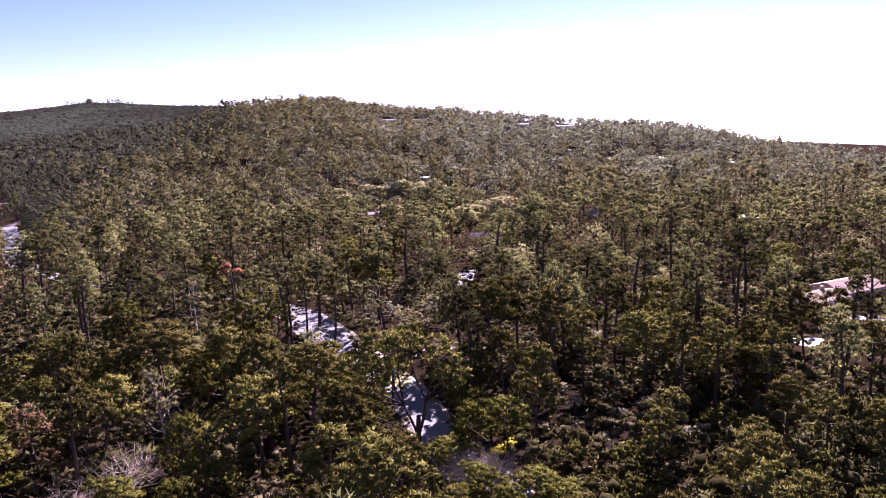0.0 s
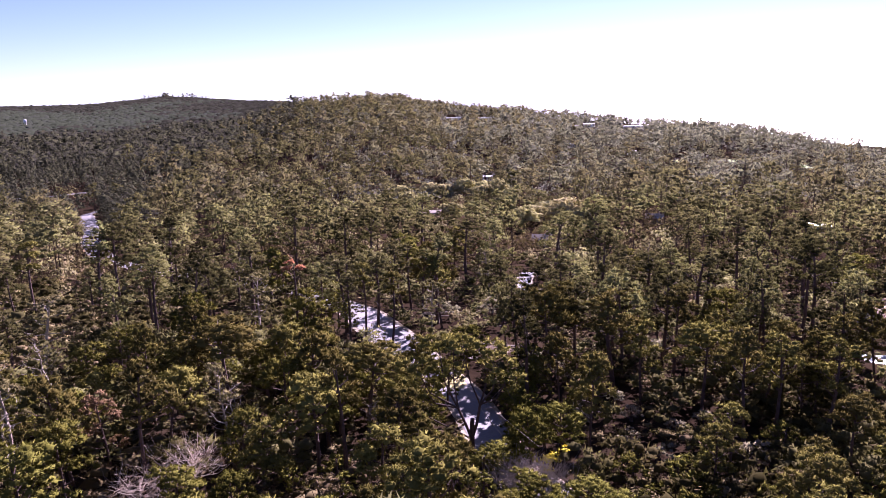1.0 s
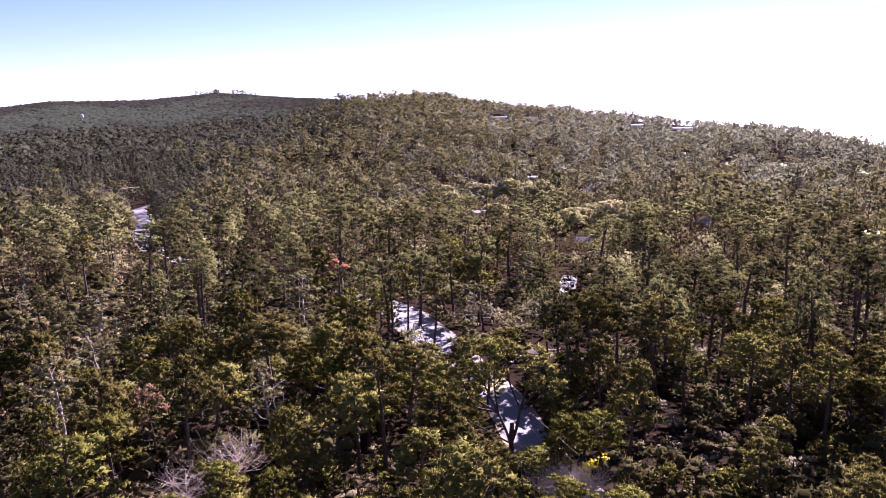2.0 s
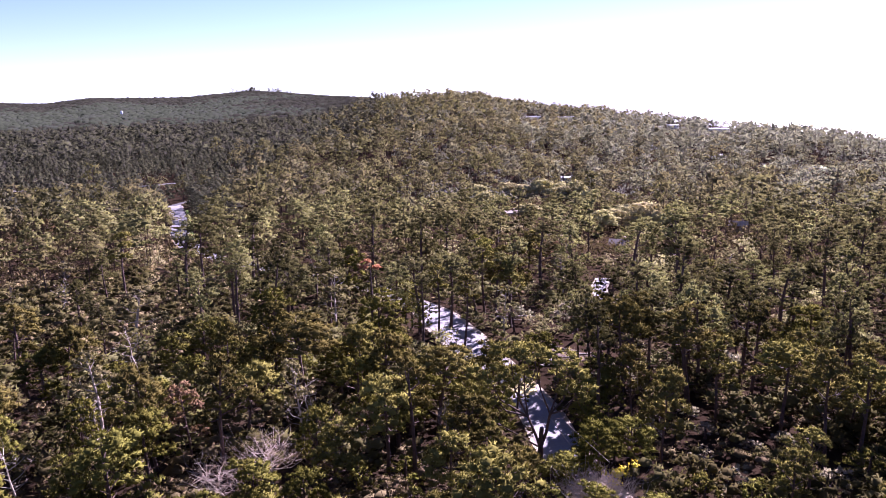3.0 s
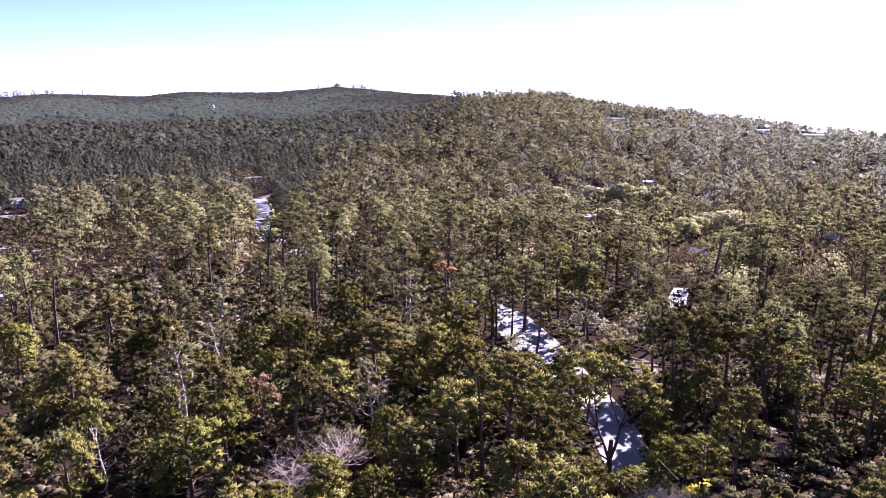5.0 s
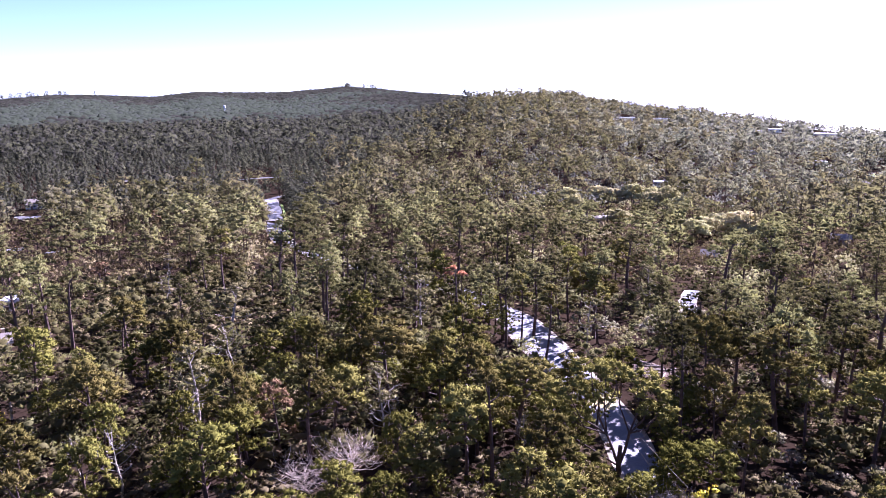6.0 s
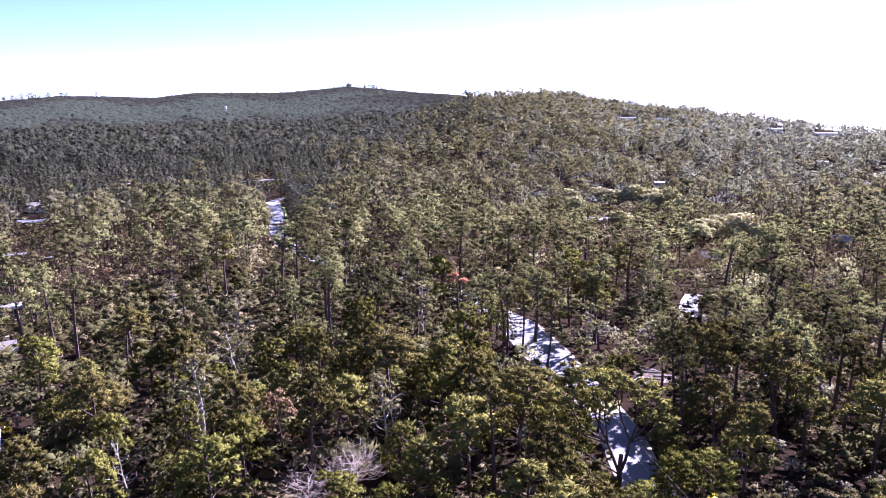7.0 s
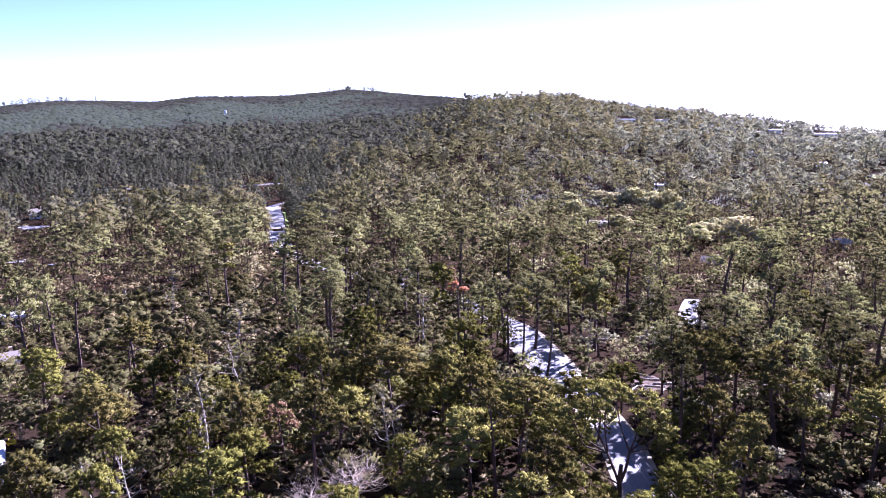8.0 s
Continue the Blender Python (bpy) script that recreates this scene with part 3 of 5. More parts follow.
for kind, px, py, turn, ln, dp in HOUSES:
    if px < -100 and kind != "white_gable":
        continue
    if kind == "long":
        SIGHT += [(px + ln * d, py, gz(px, py) + 2.6, 0.9) for d in (-0.45, -0.2, 0.2, 0.45)]
    if kind == "white_gable":
        SIGHT += [(px + d, py, gz(px, py) + 2.5, 0.5) for d in (-3, 0, 3)]
    if py > 300:
        SIGHT.append((px, py, gz(px, py) + 4.0, 0.45))
        continue
    SIGHT += [(px, py, gz(px, py) + 4.0, 0.5), (px - ln * 0.3, py, gz(px, py) + 4.2, 0.4), (px + ln * 0.3, py, gz(px, py) + 4.2, 0.4)]
CLEAR = [(px, py, 0.62 * max(ln, dp) + 1.0) for kind, px, py, turn, ln, dp in HOUSES] + [(6.2, 86.8, 3.2), (-340, 328, 8), (-261, 242, 5), (-231, 231, 3), (-92, 77, 4), (-2, 137, 6.5), (-3, 130.5, 4.5), (-3.5, 125.5, 3.0), (172, 596, 11), (226, 588, 11), (142, 615, 8), (177, 610, 9), (231, 602, 9), (65, 131, 3), (86, 148, 3.5)]


def allowed(x, y, h, crown, sights=True):
    """Keeps trees off the roads, the houses and the open lines along the roads."""
    ok = np.ones(len(x), bool)
    for line, half in ROADS:
        d = np.min(np.hypot(x[:, None] - line[None, ::2, 0], y[:, None] - line[None, ::2, 1]), axis=1)
        ok &= d > half + 1.2
    for cx, cy, cr in CLEAR:
        ok &= np.hypot(x - cx, y - cy) > cr
    for px, py, _ in PLANTED:
        ok &= np.hypot(x - px, y - py) > 3.6
    g = ground_z(x, y)
    for px, py, zp, share in SIGHT if sights else ():
        d = np.array((px, py)) - EYE_MEAN[:2]
        ln = np.hypot(*d)
        d = d / ln
        along = (x - EYE_MEAN[0]) * d[0] + (y - EYE_MEAN[1]) * d[1]
        off = np.abs((x - EYE_MEAN[0]) * d[1] - (y - EYE_MEAN[1]) * d[0])
        line_z = EYE_MEAN[2] + (zp - EYE_MEAN[2]) * along / ln
        ok &= ~((along < ln) & (along > 5) & (off < crown * share) & (line_z < g + h * 0.9))
    return ok


def patchy(x, y, seed):
    """Slow variation over the forest, 0 to 1."""
    s = seed * 1.7
    v = np.sin(x * 0.052 + s) * np.cos(y * 0.047 - s) + 0.7 * np.sin(x * 0.11 - y * 0.093 + 2 * s) + 0.5 * np.cos(x * 0.021 + y * 0.027 + s)
    return np.clip(0.5 + v / 3.6, 0, 1)


def scatter(seed, r0, r1, a0, a1, step):
    """Jittered places in a ring sector."""
    rng = np.random.default_rng(seed)
    n = int(2 * r1 / step) + 2
    gx, gy = np.meshgrid(np.arange(n) * step - r1, np.arange(n) * step - r1)
    gx = gx + (np.arange(n)[:, None] % 2) * step * 0.5
    x = (gx + rng.uniform(-0.42, 0.42, gx.shape) * step).ravel()
    y = (gy + rng.uniform(-0.42, 0.42, gy.shape) * step).ravel()
    r, a = np.hypot(x, y), np.degrees(np.arctan2(x, y))
    k = (r > r0) & (r < r1) & (a > a0) & (a < a1)
    return x[k], y[k], rng


def template(seed, kind, clumps, per, spray, core=0.0, lift=0.0, split=0, grain=0.12, bulk=0.6):
    """A small tree of unit height for the woods: triangles n x 3 x 3."""
    rng = np.random.default_rng(seed)
    spots = []
    for i in range(clumps):
        w = (i + 0.4 * rng.random()) / clumps
        a = i * 2.4 + rng.normal() * 0.5
        if kind == "spire":
            z, reach, s = 0.25 + 0.7 * w, 0.15 * (1 - w) * (0.5 + 0.6 * rng.random()), 0.11 * (1.15 - 0.75 * w)
            spots.append((math.cos(a) * reach, math.sin(a) * reach, z, s, s, s * 1.2))
        elif kind == "dome":
            z, reach, s = 0.35 + 0.55 * w, 0.45 * math.sqrt(max(0.05, 1 - w * w)) * (0.5 + 0.5 * rng.random()), 0.2 + 0.08 * rng.random()
            spots.append((math.cos(a) * reach, math.sin(a) * reach, z, s, s, s * 0.75))
        elif kind == "full":
            z, reach, s = 0.18 + 0.74 * w, 0.24 * (1.05 - 0.75 * w * w) * (0.4 + 0.6 * rng.random()), 0.13 + 0.06 * rng.random()
            spots.append((math.cos(a) * reach, math.sin(a) * reach, z, s, s, s * 0.9))
        else:
            z = 0.50 + 0.44 * w
            reach = 0.20 * (1 - 0.85 * w ** 2) * (0.5 + 0.5 * rng.random())
            s = 0.075 + 0.04 * rng.random()
            if split:
                spots += lobes(rng, (math.cos(a) * reach, math.sin(a) * reach, z - 0.03), s, s * 0.9, split, s * 0.58)
            else:
                spots.append((math.cos(a) * reach, math.sin(a) * reach, z, s * 1.1, s * 1.1, s * 0.75))
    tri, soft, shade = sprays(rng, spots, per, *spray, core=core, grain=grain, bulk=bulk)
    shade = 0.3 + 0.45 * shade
    return tri, unit(soft + np.array((0, 0, lift))), shade


def canopy(seed, n=5):
    """A plain rounded treetop of unit height for the farthest woods."""
    rng = np.random.default_rng(seed)
    a = np.arange(n) * 2 * math.pi / n
    rings = []
    for z, r in ((0.05, 0.42), (0.72, 0.30)):
        w = r * rng.uniform(0.8, 1.2, n)
        rings.append(np.stack([np.cos(a) * w, np.sin(a) * w, z + rng.uniform(-0.08, 0.08, n)], axis=-1))
    top = np.array((rng.normal() * 0.06, rng.normal() * 0.06, 1.0))
    tri = []
    for k in range(n):
        j = (k + 1) % n
        tri += [(rings[0][k], rings[0][j], rings[1][j]), (rings[0][k], rings[1][j], rings[1][k]), (rings[1][k], rings[1][j], top)]
    tri = np.array(tri)
    out = unit((tri - np.array((0, 0, 0.2))) * np.array((1, 1, 0.8)))
    return tri, unit(out * 0.3 + np.array((0, 0, 0.8))), np.full(len(tri), 0.5)


def woods(name, label, x, y, h, templates, material, rng, tint=None, width=1.0):
    """Many trees joined into one mesh of leaves, for what nobody could count."""
    t = np.clip(0.85 * rng.random(len(x)) + 0.5 * clump(x, y) - 0.2, 0, 1) if tint is None else tint
    z = ground_z(x, y)
    which = rng.integers(0, len(templates), len(x))
    turn = rng.uniform(0, 2 * math.pi, len(x))
    corners, tints, normals = [], [], []
    for k, (tri, soft, shade) in enumerate(templates):
        s = np.nonzero(which == k)[0]
        if not len(s):
            continue
        c, sn = np.cos(turn[s])[:, None], np.sin(turn[s])[:, None]
        p, soft = tri.reshape(-1, 3), soft.reshape(-1, 3)
        w = (h[s] * width * rng.uniform(0.8, 1.3, len(s)))[:, None]
        px = (p[None, :, 0] * c - p[None, :, 1] * sn) * w + x[s][:, None]
        py = (p[None, :, 0] * sn + p[None, :, 1] * c) * w + y[s][:, None]
        pz = p[None, :, 2] * h[s][:, None] + z[s][:, None]
        corners.append(np.stack([px, py, pz], axis=-1).reshape(-1, 3))
        tints.append((0.8 * t[s][:, None] + 0.2 * np.repeat(shade, 3)[None]).ravel())
        normals.append(np.stack([soft[None, :, 0] * c - soft[None, :, 1] * sn, soft[None, :, 0] * sn + soft[None, :, 1] * c, soft[None, :, 2] + 0 * c], axis=-1).reshape(-1, 3))
    return tagged(triangles_object(name, np.concatenate(corners), np.concatenate(tints), material, np.concatenate(normals)), label, "woods", kind="stuff")


def trunks(name, x, y, h, rng, r=0.2):
    """Thin three-sided trunks under the woods."""
    z = ground_z(x, y)
    a = np.array((0, 2.09, 4.19))
    ring = np.stack([np.cos(a), np.sin(a)], axis=-1)
    tris = []
    for i in range(3):
        j = (i + 1) % 3
        for tri in (((i, 0), (j, 0), (j, 1)), ((i, 0), (j, 1), (i, 1))):
            tris += [(ring[k][0] * (1 if e == 0 else 0.4), ring[k][1] * (1 if e == 0 else 0.4), e) for k, e in tri]
    p = np.array(tris)
    lx, ly = rng.normal(size=len(x)) * 0.5, rng.normal(size=len(x)) * 0.5
    px = p[None, :, 0] * r + x[:, None] + p[None, :, 2] * lx[:, None]
    py = p[None, :, 1] * r + y[:, None] + p[None, :, 2] * ly[:, None]
    pz = p[None, :, 2] * (0.88 * h)[:, None] + z[:, None] - 0.2
    v = np.stack([px, py, pz], axis=-1).reshape(-1, 3)
    return tagged(triangles_object(name, v, np.zeros(len(v)), M_BARK), "dark bare trunks of the pine woods", "woods", kind="stuff")


def clump(x, y):
    """Groups of trees some thirty metres across, 0 to 1."""
    v = np.sin(x * 0.19 + 0.6 * np.sin(y * 0.07)) * np.cos(y * 0.15 + 0.8 * np.sin(x * 0.05)) + 0.7 * np.sin(x * 0.083 + y * 0.11 + 1.3)
    return np.clip(0.5 + v / 2.6, 0, 1)


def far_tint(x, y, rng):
    """Needle tint of the far woods, paled with distance and to the right for haze."""
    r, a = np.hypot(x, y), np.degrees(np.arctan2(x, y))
    haze_share = np.clip((a + 15) / 24, 0, 1) * np.clip((r - 280) / 420, 0, 1)
    return np.clip(0.50 * rng.random(len(x)) + 0.22 * clump(x, y) + 0.52 * haze_share - 0.08, 0, 1)


def gap(x, y):
    """True in the small openings of the pine canopy."""
    v = np.sin(x * 0.115 + 0.9 * np.sin(y * 0.061) + 2.0) * np.cos(y * 0.098 + 1.1 * np.sin(x * 0.043)) + 0.6 * np.sin(x * 0.21 - y * 0.17 + 0.7)
    return v > 0.62


def scrubland(x, y):
    """True on the open, dry slope with few pines."""
    return ((x + 104) / 52) ** 2 + ((y - 142) / 36) ** 2 < 1


def sector(x, y):
    return np.hypot(x, y), np.degrees(np.arctan2(x, y))


# Trees that can be told apart.
def forked_pine():
    """The big pine by the road: a short trunk that forks into long limbs under an open umbrella crown."""
    rng = np.random.default_rng(7)
    ob = thing("pine_tree", pose(-4.0, 89.0, gz(-4, 89) - 0.1) @ Matrix.Diagonal((1.25, 1.25, 1.15, 1)), "large forked pine with long bare limbs over the road", "pine tree", "pines of the forest")
    part("trunk", tube([(0, 0, 0), (0.05, 0, 1.0), (0.0, 0.1, 3.2), (0.1, 0.1, 5.0)], [0.42, 0.3, 0.26, 0.22], 9), M_BARK, ob)
    spots = []
    fork = {"low": Vector((0.0, 0.1, 2.6)), "left": Vector((-1.3, 0.1, 6.2)), "right": Vector((0.9, 0.2, 6.6))}
    for o, tip, r in ((fork["low"], fork["left"], 0.17), (fork["low"], fork["right"], 0.19)):
        part("limb", tube([o, o.lerp(tip, 0.5) + Vector((0.1, 0, -0.15)), tip], [r, r * 0.85, r * 0.7], 7), M_BARK, ob)
    for dx, dy, z, at in ((-7.0, 0.5, 8.6, "low"), (-5.4, -1.0, 11.4, "left"), (-3.2, 0.8, 13.2, "left"), (-0.8, -0.4, 13.6, "right"), (1.8, 0.6, 12.6, "right"), (-1.8, 2.4, 12.6, "left"),
                          (3.4, -0.6, 9.6, "right"), (-4.6, -0.6, 8.8, "left"), (-2.4, 0.9, 10.4, "left"), (2.8, 1.4, 10.8, "right")):
        o, tip = fork[at], Vector((dx, dy, z))
        mid = o.lerp(tip, 0.5) + Vector((dx * 0.12, 0, -0.6))
        limb = part("limb", joined(tube([o, mid, tip], [0.11, 0.08, 0.03], 6), *[limb_to(rng, mid.lerp(tip, 0.3 * q), tip + Vector(rng.normal(size=3)) * 1.3, 0.05, 4) for q in range(4)]), M_BARK, ob)
        spots += lobes(rng, tip, 2.0, 0.9, 15, 0.55)
    crown_part(sprays(rng, spots, 28, 0.36, 0.14), M_PINE, ob)
    PLANTED.append((-4.0, 89.0, 1.0))
    SIGHT.append((-4.0, 89.0, gz(-4, 89) + 3, 1.3))
    SIGHT.append((-4.0, 89.0, gz(-4, 89) + 9, 1.3))


forked_pine()
stand("pine4", -11.8, 104, 0.95, 0.95)
stand("snag0", -145, 189, 0.9, top=8)
stand("twigs", 3.4, 79.2, 1.1, 1.4, top=2)
stand("twigs", 4.9, 76.1, 1.2, 1.3, top=2)
stand("twigs", 0.9, 77.2, 1.2, 1.2, top=2)
stand("bushy1", 8.6, 73.0, 0.5, 0.75)
stand("bushy0", 10.8, 70.4, 0.5, 0.8)
stand("bushy2", 1.6, 69.0, 0.45, 0.7)
stand("bushy0", 5.5, 69.2, 0.42, 0.7)
stand("tall1", 71.1, 121.0, 1.0, 1.0)
stand("tall3", 61.4, 111.5, 0.9, 0.9)
stand("pine2", 58.9, 118.4, 1.0, 1.0)
stand("tall0", 58.0, 123.2, 1.0, 1.0)
stand("tall2", 66.2, 110.2, 0.95, 1.0)
stand("pine5", 6.9, 112.2, 1.2, 1.0)
stand("bushy0", -34.5, 151.0, 0.72, 0.85)
stand("bushy1", -37.5, 157.5, 0.85, 0.95)
stand("bushy2", -31.8, 145.0, 0.55, 0.7)
stand("tall2", -38.5, 152.0, 0.85, 0.9)
stand("tall1", 3.6, 103.5, 0.95, 0.85)
stand("bushy0", 5.0, 106.5, 0.65, 0.70)
stand("bushy2", 2.6, 94.6, 0.56, 0.80)
stand("tall3", 9.5, 128.0, 1.0, 1.0)
stand("tall0", 2.2, 124.5, 0.9, 0.85)
stand("tall4", 6.0, 133.5, 1.0, 1.0)
stand("tall2", 0.6, 131.5, 0.85, 0.8)
stand("bushy1", -10.4, 97.5, 0.62, 0.85)
stand("bushy0", -11.5, 112.5, 0.85, 1.0)
stand("bushy2", -6.0, 121.0, 0.75, 0.9)
stand("bushy2", -8.6, 108.5, 0.60, 0.62)
stand("bushy0", 5.4, 92.5, 0.50, 0.72)
stand("bushy1", -2.5, 82.0, 0.42, 0.66)
stand("bushy2", -0.8, 84.0, 0.40, 0.60)
stand("bushy1", 2.0, 90.2, 0.40, 0.60)
stand("bushy1", 2.2, 74.8, 0.50, 0.60)
stand("bushy2", 3.7, 70.0, 0.56, 0.62)
stand("thin", -26.6, 139.5, 1.05, 0.9)
stand("thin", -20.9, 135.4, 1.0, 0.9)
stand("thin", -17.6, 158.5, 1.1, 1.0)
stand("thin", -21.0, 166.0, 1.05, 1.0)
stand("pine0", -13.0, 150.0, 1.0, 0.9)
stand("pine3", 8.6, 121.5, 1.0, 1.15)
stand("pine5", 4.4, 127.5, 0.95, 1.1)
stand("pine2", -12.5, 168.0, 1.05, 1.0)
stand("pine4", -19.0, 175.0, 1.1, 1.1)
stand("bushy0", -5.6, 84.8, 0.45, 0.66)
stand("bushy1", 5.3, 66.0, 0.64, 0.60)
stand("brown", -95, 190, 0.8, top=8)
stand("red", -38.2, 135.3, 1.08, top=17)
stand("brown", -286, 313, 1.1, top=10)
stand("brown", -56.5, 189.6, 0.9, top=9)
stand("brown", -104, 470, 1.2, top=12)
stand("brown", -6.7, 207, 1.0, top=10)
stand("brown", -71.6, 276, 0.7, top=7)
stand("brown", -153.7, 169.9, 0.8, 1.1, top=8)
stand("brown", -271.6, 296.9, 1.0, 1.3, top=9)
stand("brown", -228.0, 288.6, 1.0, 1.1, top=9)
stand("shrub", -172, 192, 1.3, top=2)
stand("oak0", -22.4, 205, 0.9, 1.0, top=6)
stand("shrub", 6.6, 154.6, 1.4, top=3)
stand("pine4", -13.3, 206.2, 1.13, wide=1.18, top=12)
stand("pine1", -40.4, 76.2, 1.03, wide=1.03, top=11)
stand("pine2", -51.2, 79.3, 1.03, wide=0.94, top=11)
stand("half1", -62.5, 85.0, 1.02, wide=0.99, top=9)
stand("half0", -82.5, 124.6, 1.02, wide=1.45, top=9)
stand("bushy2", -48.0, 65.7, 0.95, wide=1.14, top=6)
stand("pine0", -70.6, 73.9, 1.03, wide=1.06, top=11)
stand("pine1", -86.7, 100.6, 1.03, wide=1.17, top=11)
stand("pine2", -78.0, 97.8, 1.03, wide=1.05, top=11)
stand("bushy0", -61.8, 113.8, 0.95, wide=1.20, top=6)
stand("bushy1", -64.4, 107.3, 0.81, wide=0.92, top=6)
stand("pine5", -40.6, 102.8, 1.03, wide=1.45, top=11)
stand("pine0", -46.4, 106.3, 1.03, wide=0.93, top=11)
stand("bushy1", -29.6, 77.3, 0.95, wide=0.70, top=6)
stand("bushy2", -30.1, 96.6, 0.95, wide=1.07, top=6)
stand("bushy0", -60.9, 78.5, 0.95, wide=0.75, top=6)
stand("bushy1", -48.7, 73.2, 0.95, wide=0.99, top=6)
stand("pine5", -17.8, 95.3, 0.99, wide=1.32, top=11)
stand("bushy0", -9.9, 84.3, 0.81, wide=0.80, top=6)
stand("bushy1", 3.4, 84.2, 0.81, wide=0.92, top=6)
stand("tall0", 13.9, 152.5, 0.93, wide=1.45, top=12)
stand("pine3", 17.0, 114.4, 1.03, wide=1.45, top=11)
stand("pine4", 22.7, 128.4, 1.03, wide=1.27, top=11)
stand("pine5", 28.4, 102.5, 1.03, wide=1.14, top=11)
stand("pine0", 31.1, 95.2, 1.03, wide=0.99, top=11)
stand("tall0", 28.6, 153.6, 0.93, wide=1.35, top=12)
stand("tall1", 36.9, 145.5, 0.93, wide=1.36, top=12)
stand("bushy0", -23.0, 91.3, 0.95, wide=1.06, top=6)
stand("bushy1", -14.6, 98.4, 0.88, wide=0.91, top=6)
stand("pine5", -26.4, 98.4, 1.03, wide=0.87, top=11)
stand("pine0", -49.1, 96.1, 1.03, wide=0.77, top=11)
stand("bushy1", -35.7, 105.9, 0.95, wide=1.00, top=6)
stand("pine2", 10.8, 88.4, 1.03, wide=0.81, top=11)
stand("pine3", 26.8, 118.3, 1.03, wide=1.08, top=11)
stand("bushy1", -47.8, 101.3, 0.95, wide=0.89, top=6)
stand("tall0", -0.4, 146.0, 0.93, wide=1.09, top=12)
stand("tall1", -14.4, 153.9, 1.00, wide=1.15, top=12)
stand("tall2", -25.8, 151.2, 1.00, wide=1.26, top=12)
stand("pine2", -31.9, 105.9, 1.03, wide=0.89, top=11)
stand("tall4", -32.1, 147.0, 0.96, wide=1.24, top=12)
stand("tall0", -10.1, 203.1, 1.00, wide=1.45, top=12)
stand("tall1", -29.1, 262.7, 1.04, wide=1.45, top=12)
stand("half0", -35.3, 88.3, 0.93, wide=0.70, top=9)
stand("bushy1", -68.0, 71.9, 0.95, wide=0.80, top=6)
stand("bushy2", -78.6, 94.8, 0.95, wide=1.09, top=6)
stand("tall0", 21.8, 150.2, 1.00, wide=1.13, top=12)
stand("tall1", 12.7, 194.2, 1.00, wide=1.43, top=12)
stand("bushy2", -60.9, 61.3, 0.95, wide=0.80, top=6)
stand("pine2", 7.8, 102.6, 0.99, wide=0.74, top=11)
stand("tall3", -53.1, 151.7, 0.96, wide=1.32, top=12)
stand("tall4", -59.4, 141.7, 0.96, wide=1.14, top=12)
stand("tall0", -67.8, 138.1, 0.96, wide=1.14, top=12)
stand("tall1", -64.6, 118.0, 0.93, wide=0.89, top=12)
stand("twigs", -34.9, 77.0, 1.5, top=2.5)
stand("twigs", -38.7, 71.5, 1.3, top=2.5)
stand("twigs", 4.4, 80.2, 0.85, top=2.5)
stand("twigs", 2.2, 77.8, 1.0, top=2.5)
stand("bushy1", 2.4, 106.8, 0.60, wide=0.80)
stand("bushy2", 4.2, 111.5, 0.72, wide=0.85)
stand("bushy0", 0.3, 85.8, 0.40, wide=0.62)
stand("bushy1", 1.4, 101.5, 0.50, wide=0.58)
stand("bushy2", 7.4, 90.0, 0.62, wide=0.80)
stand("snag1", -62.0, 67.8, 1.2, top=7)
stand("snag0", -58.5, 79.1, 1.0, top=7)
stand("snag1", -71.9, 108.4, 1.25, top=7)
stand("snag0", -35.0, 89.1, 0.95, top=7)
stand("snag1", -17.1, 93.3, 0.9, top=7)
stand("snag0", -121.5, 155.4, 1.0, top=7)
stand("snag1", -70.8, 71.1, 0.8, top=7)
stand("pale_shrub", 6.5, 118.9, 1.50, wide=1.82, top=2.0)
stand("pale_shrub", 10.6, 101.5, 0.80, wide=0.80, top=2.0)
stand("pale_shrub", 17.9, 101.5, 0.84, wide=0.84, top=2.0)
stand("pale_shrub", 26.2, 131.8, 1.50, wide=1.52, top=2.0)
stand("pale_shrub", 18.9, 86.7, 0.89, wide=0.89, top=2.0)
stand("pale_shrub", 16.3, 93.0, 0.70, wide=0.75, top=2.0)
stand("pale_shrub", 29.6, 86.8, 1.09, wide=1.09, top=2.0)
stand("pale_shrub", 16.9, 108.6, 0.74, wide=0.75, top=2.0)
stand("pale_shrub", 23.4, 97.3, 0.70, wide=0.75, top=2.0)
stand("pale_shrub", 28.0, 101.4, 0.71, wide=0.75, top=2.0)
stand("pale_shrub", 3.0, 116.0, 1.11, wide=1.11, top=2.0)
stand("pale_shrub", 10.0, 117.7, 0.90, wide=0.90, top=2.0)
stand("pale_shrub", 2.1, 164.9, 1.50, wide=1.68, top=2.0)
stand("pale_shrub", -2.5, 157.5, 1.50, wide=1.61, top=2.0)
stand("pale_shrub", 7.2, 174.5, 1.50, wide=1.61, top=2.0)
stand("pale_shrub", -11.6, 159.1, 1.18, wide=1.18, top=2.0)
stand("pale_shrub", -33.9, 90.3, 0.70, wide=0.75, top=2.0)
stand("dry_shrub", -77.8, 91.9, 0.96, wide=1.09, top=2.5)
stand("dry_shrub", -130.3, 142.8, 1.30, wide=2.00, top=2.5)
stand("dry_shrub", -37.3, 104.8, 0.72, wide=0.82, top=2.5)
stand("dry_shrub", -147.4, 182.0, 1.30, wide=2.00, top=2.5)
stand("dry_shrub", -128.2, 180.7, 1.30, wide=2.00, top=2.5)
stand("dry_shrub", -124.5, 197.7, 1.30, wide=2.00, top=2.5)
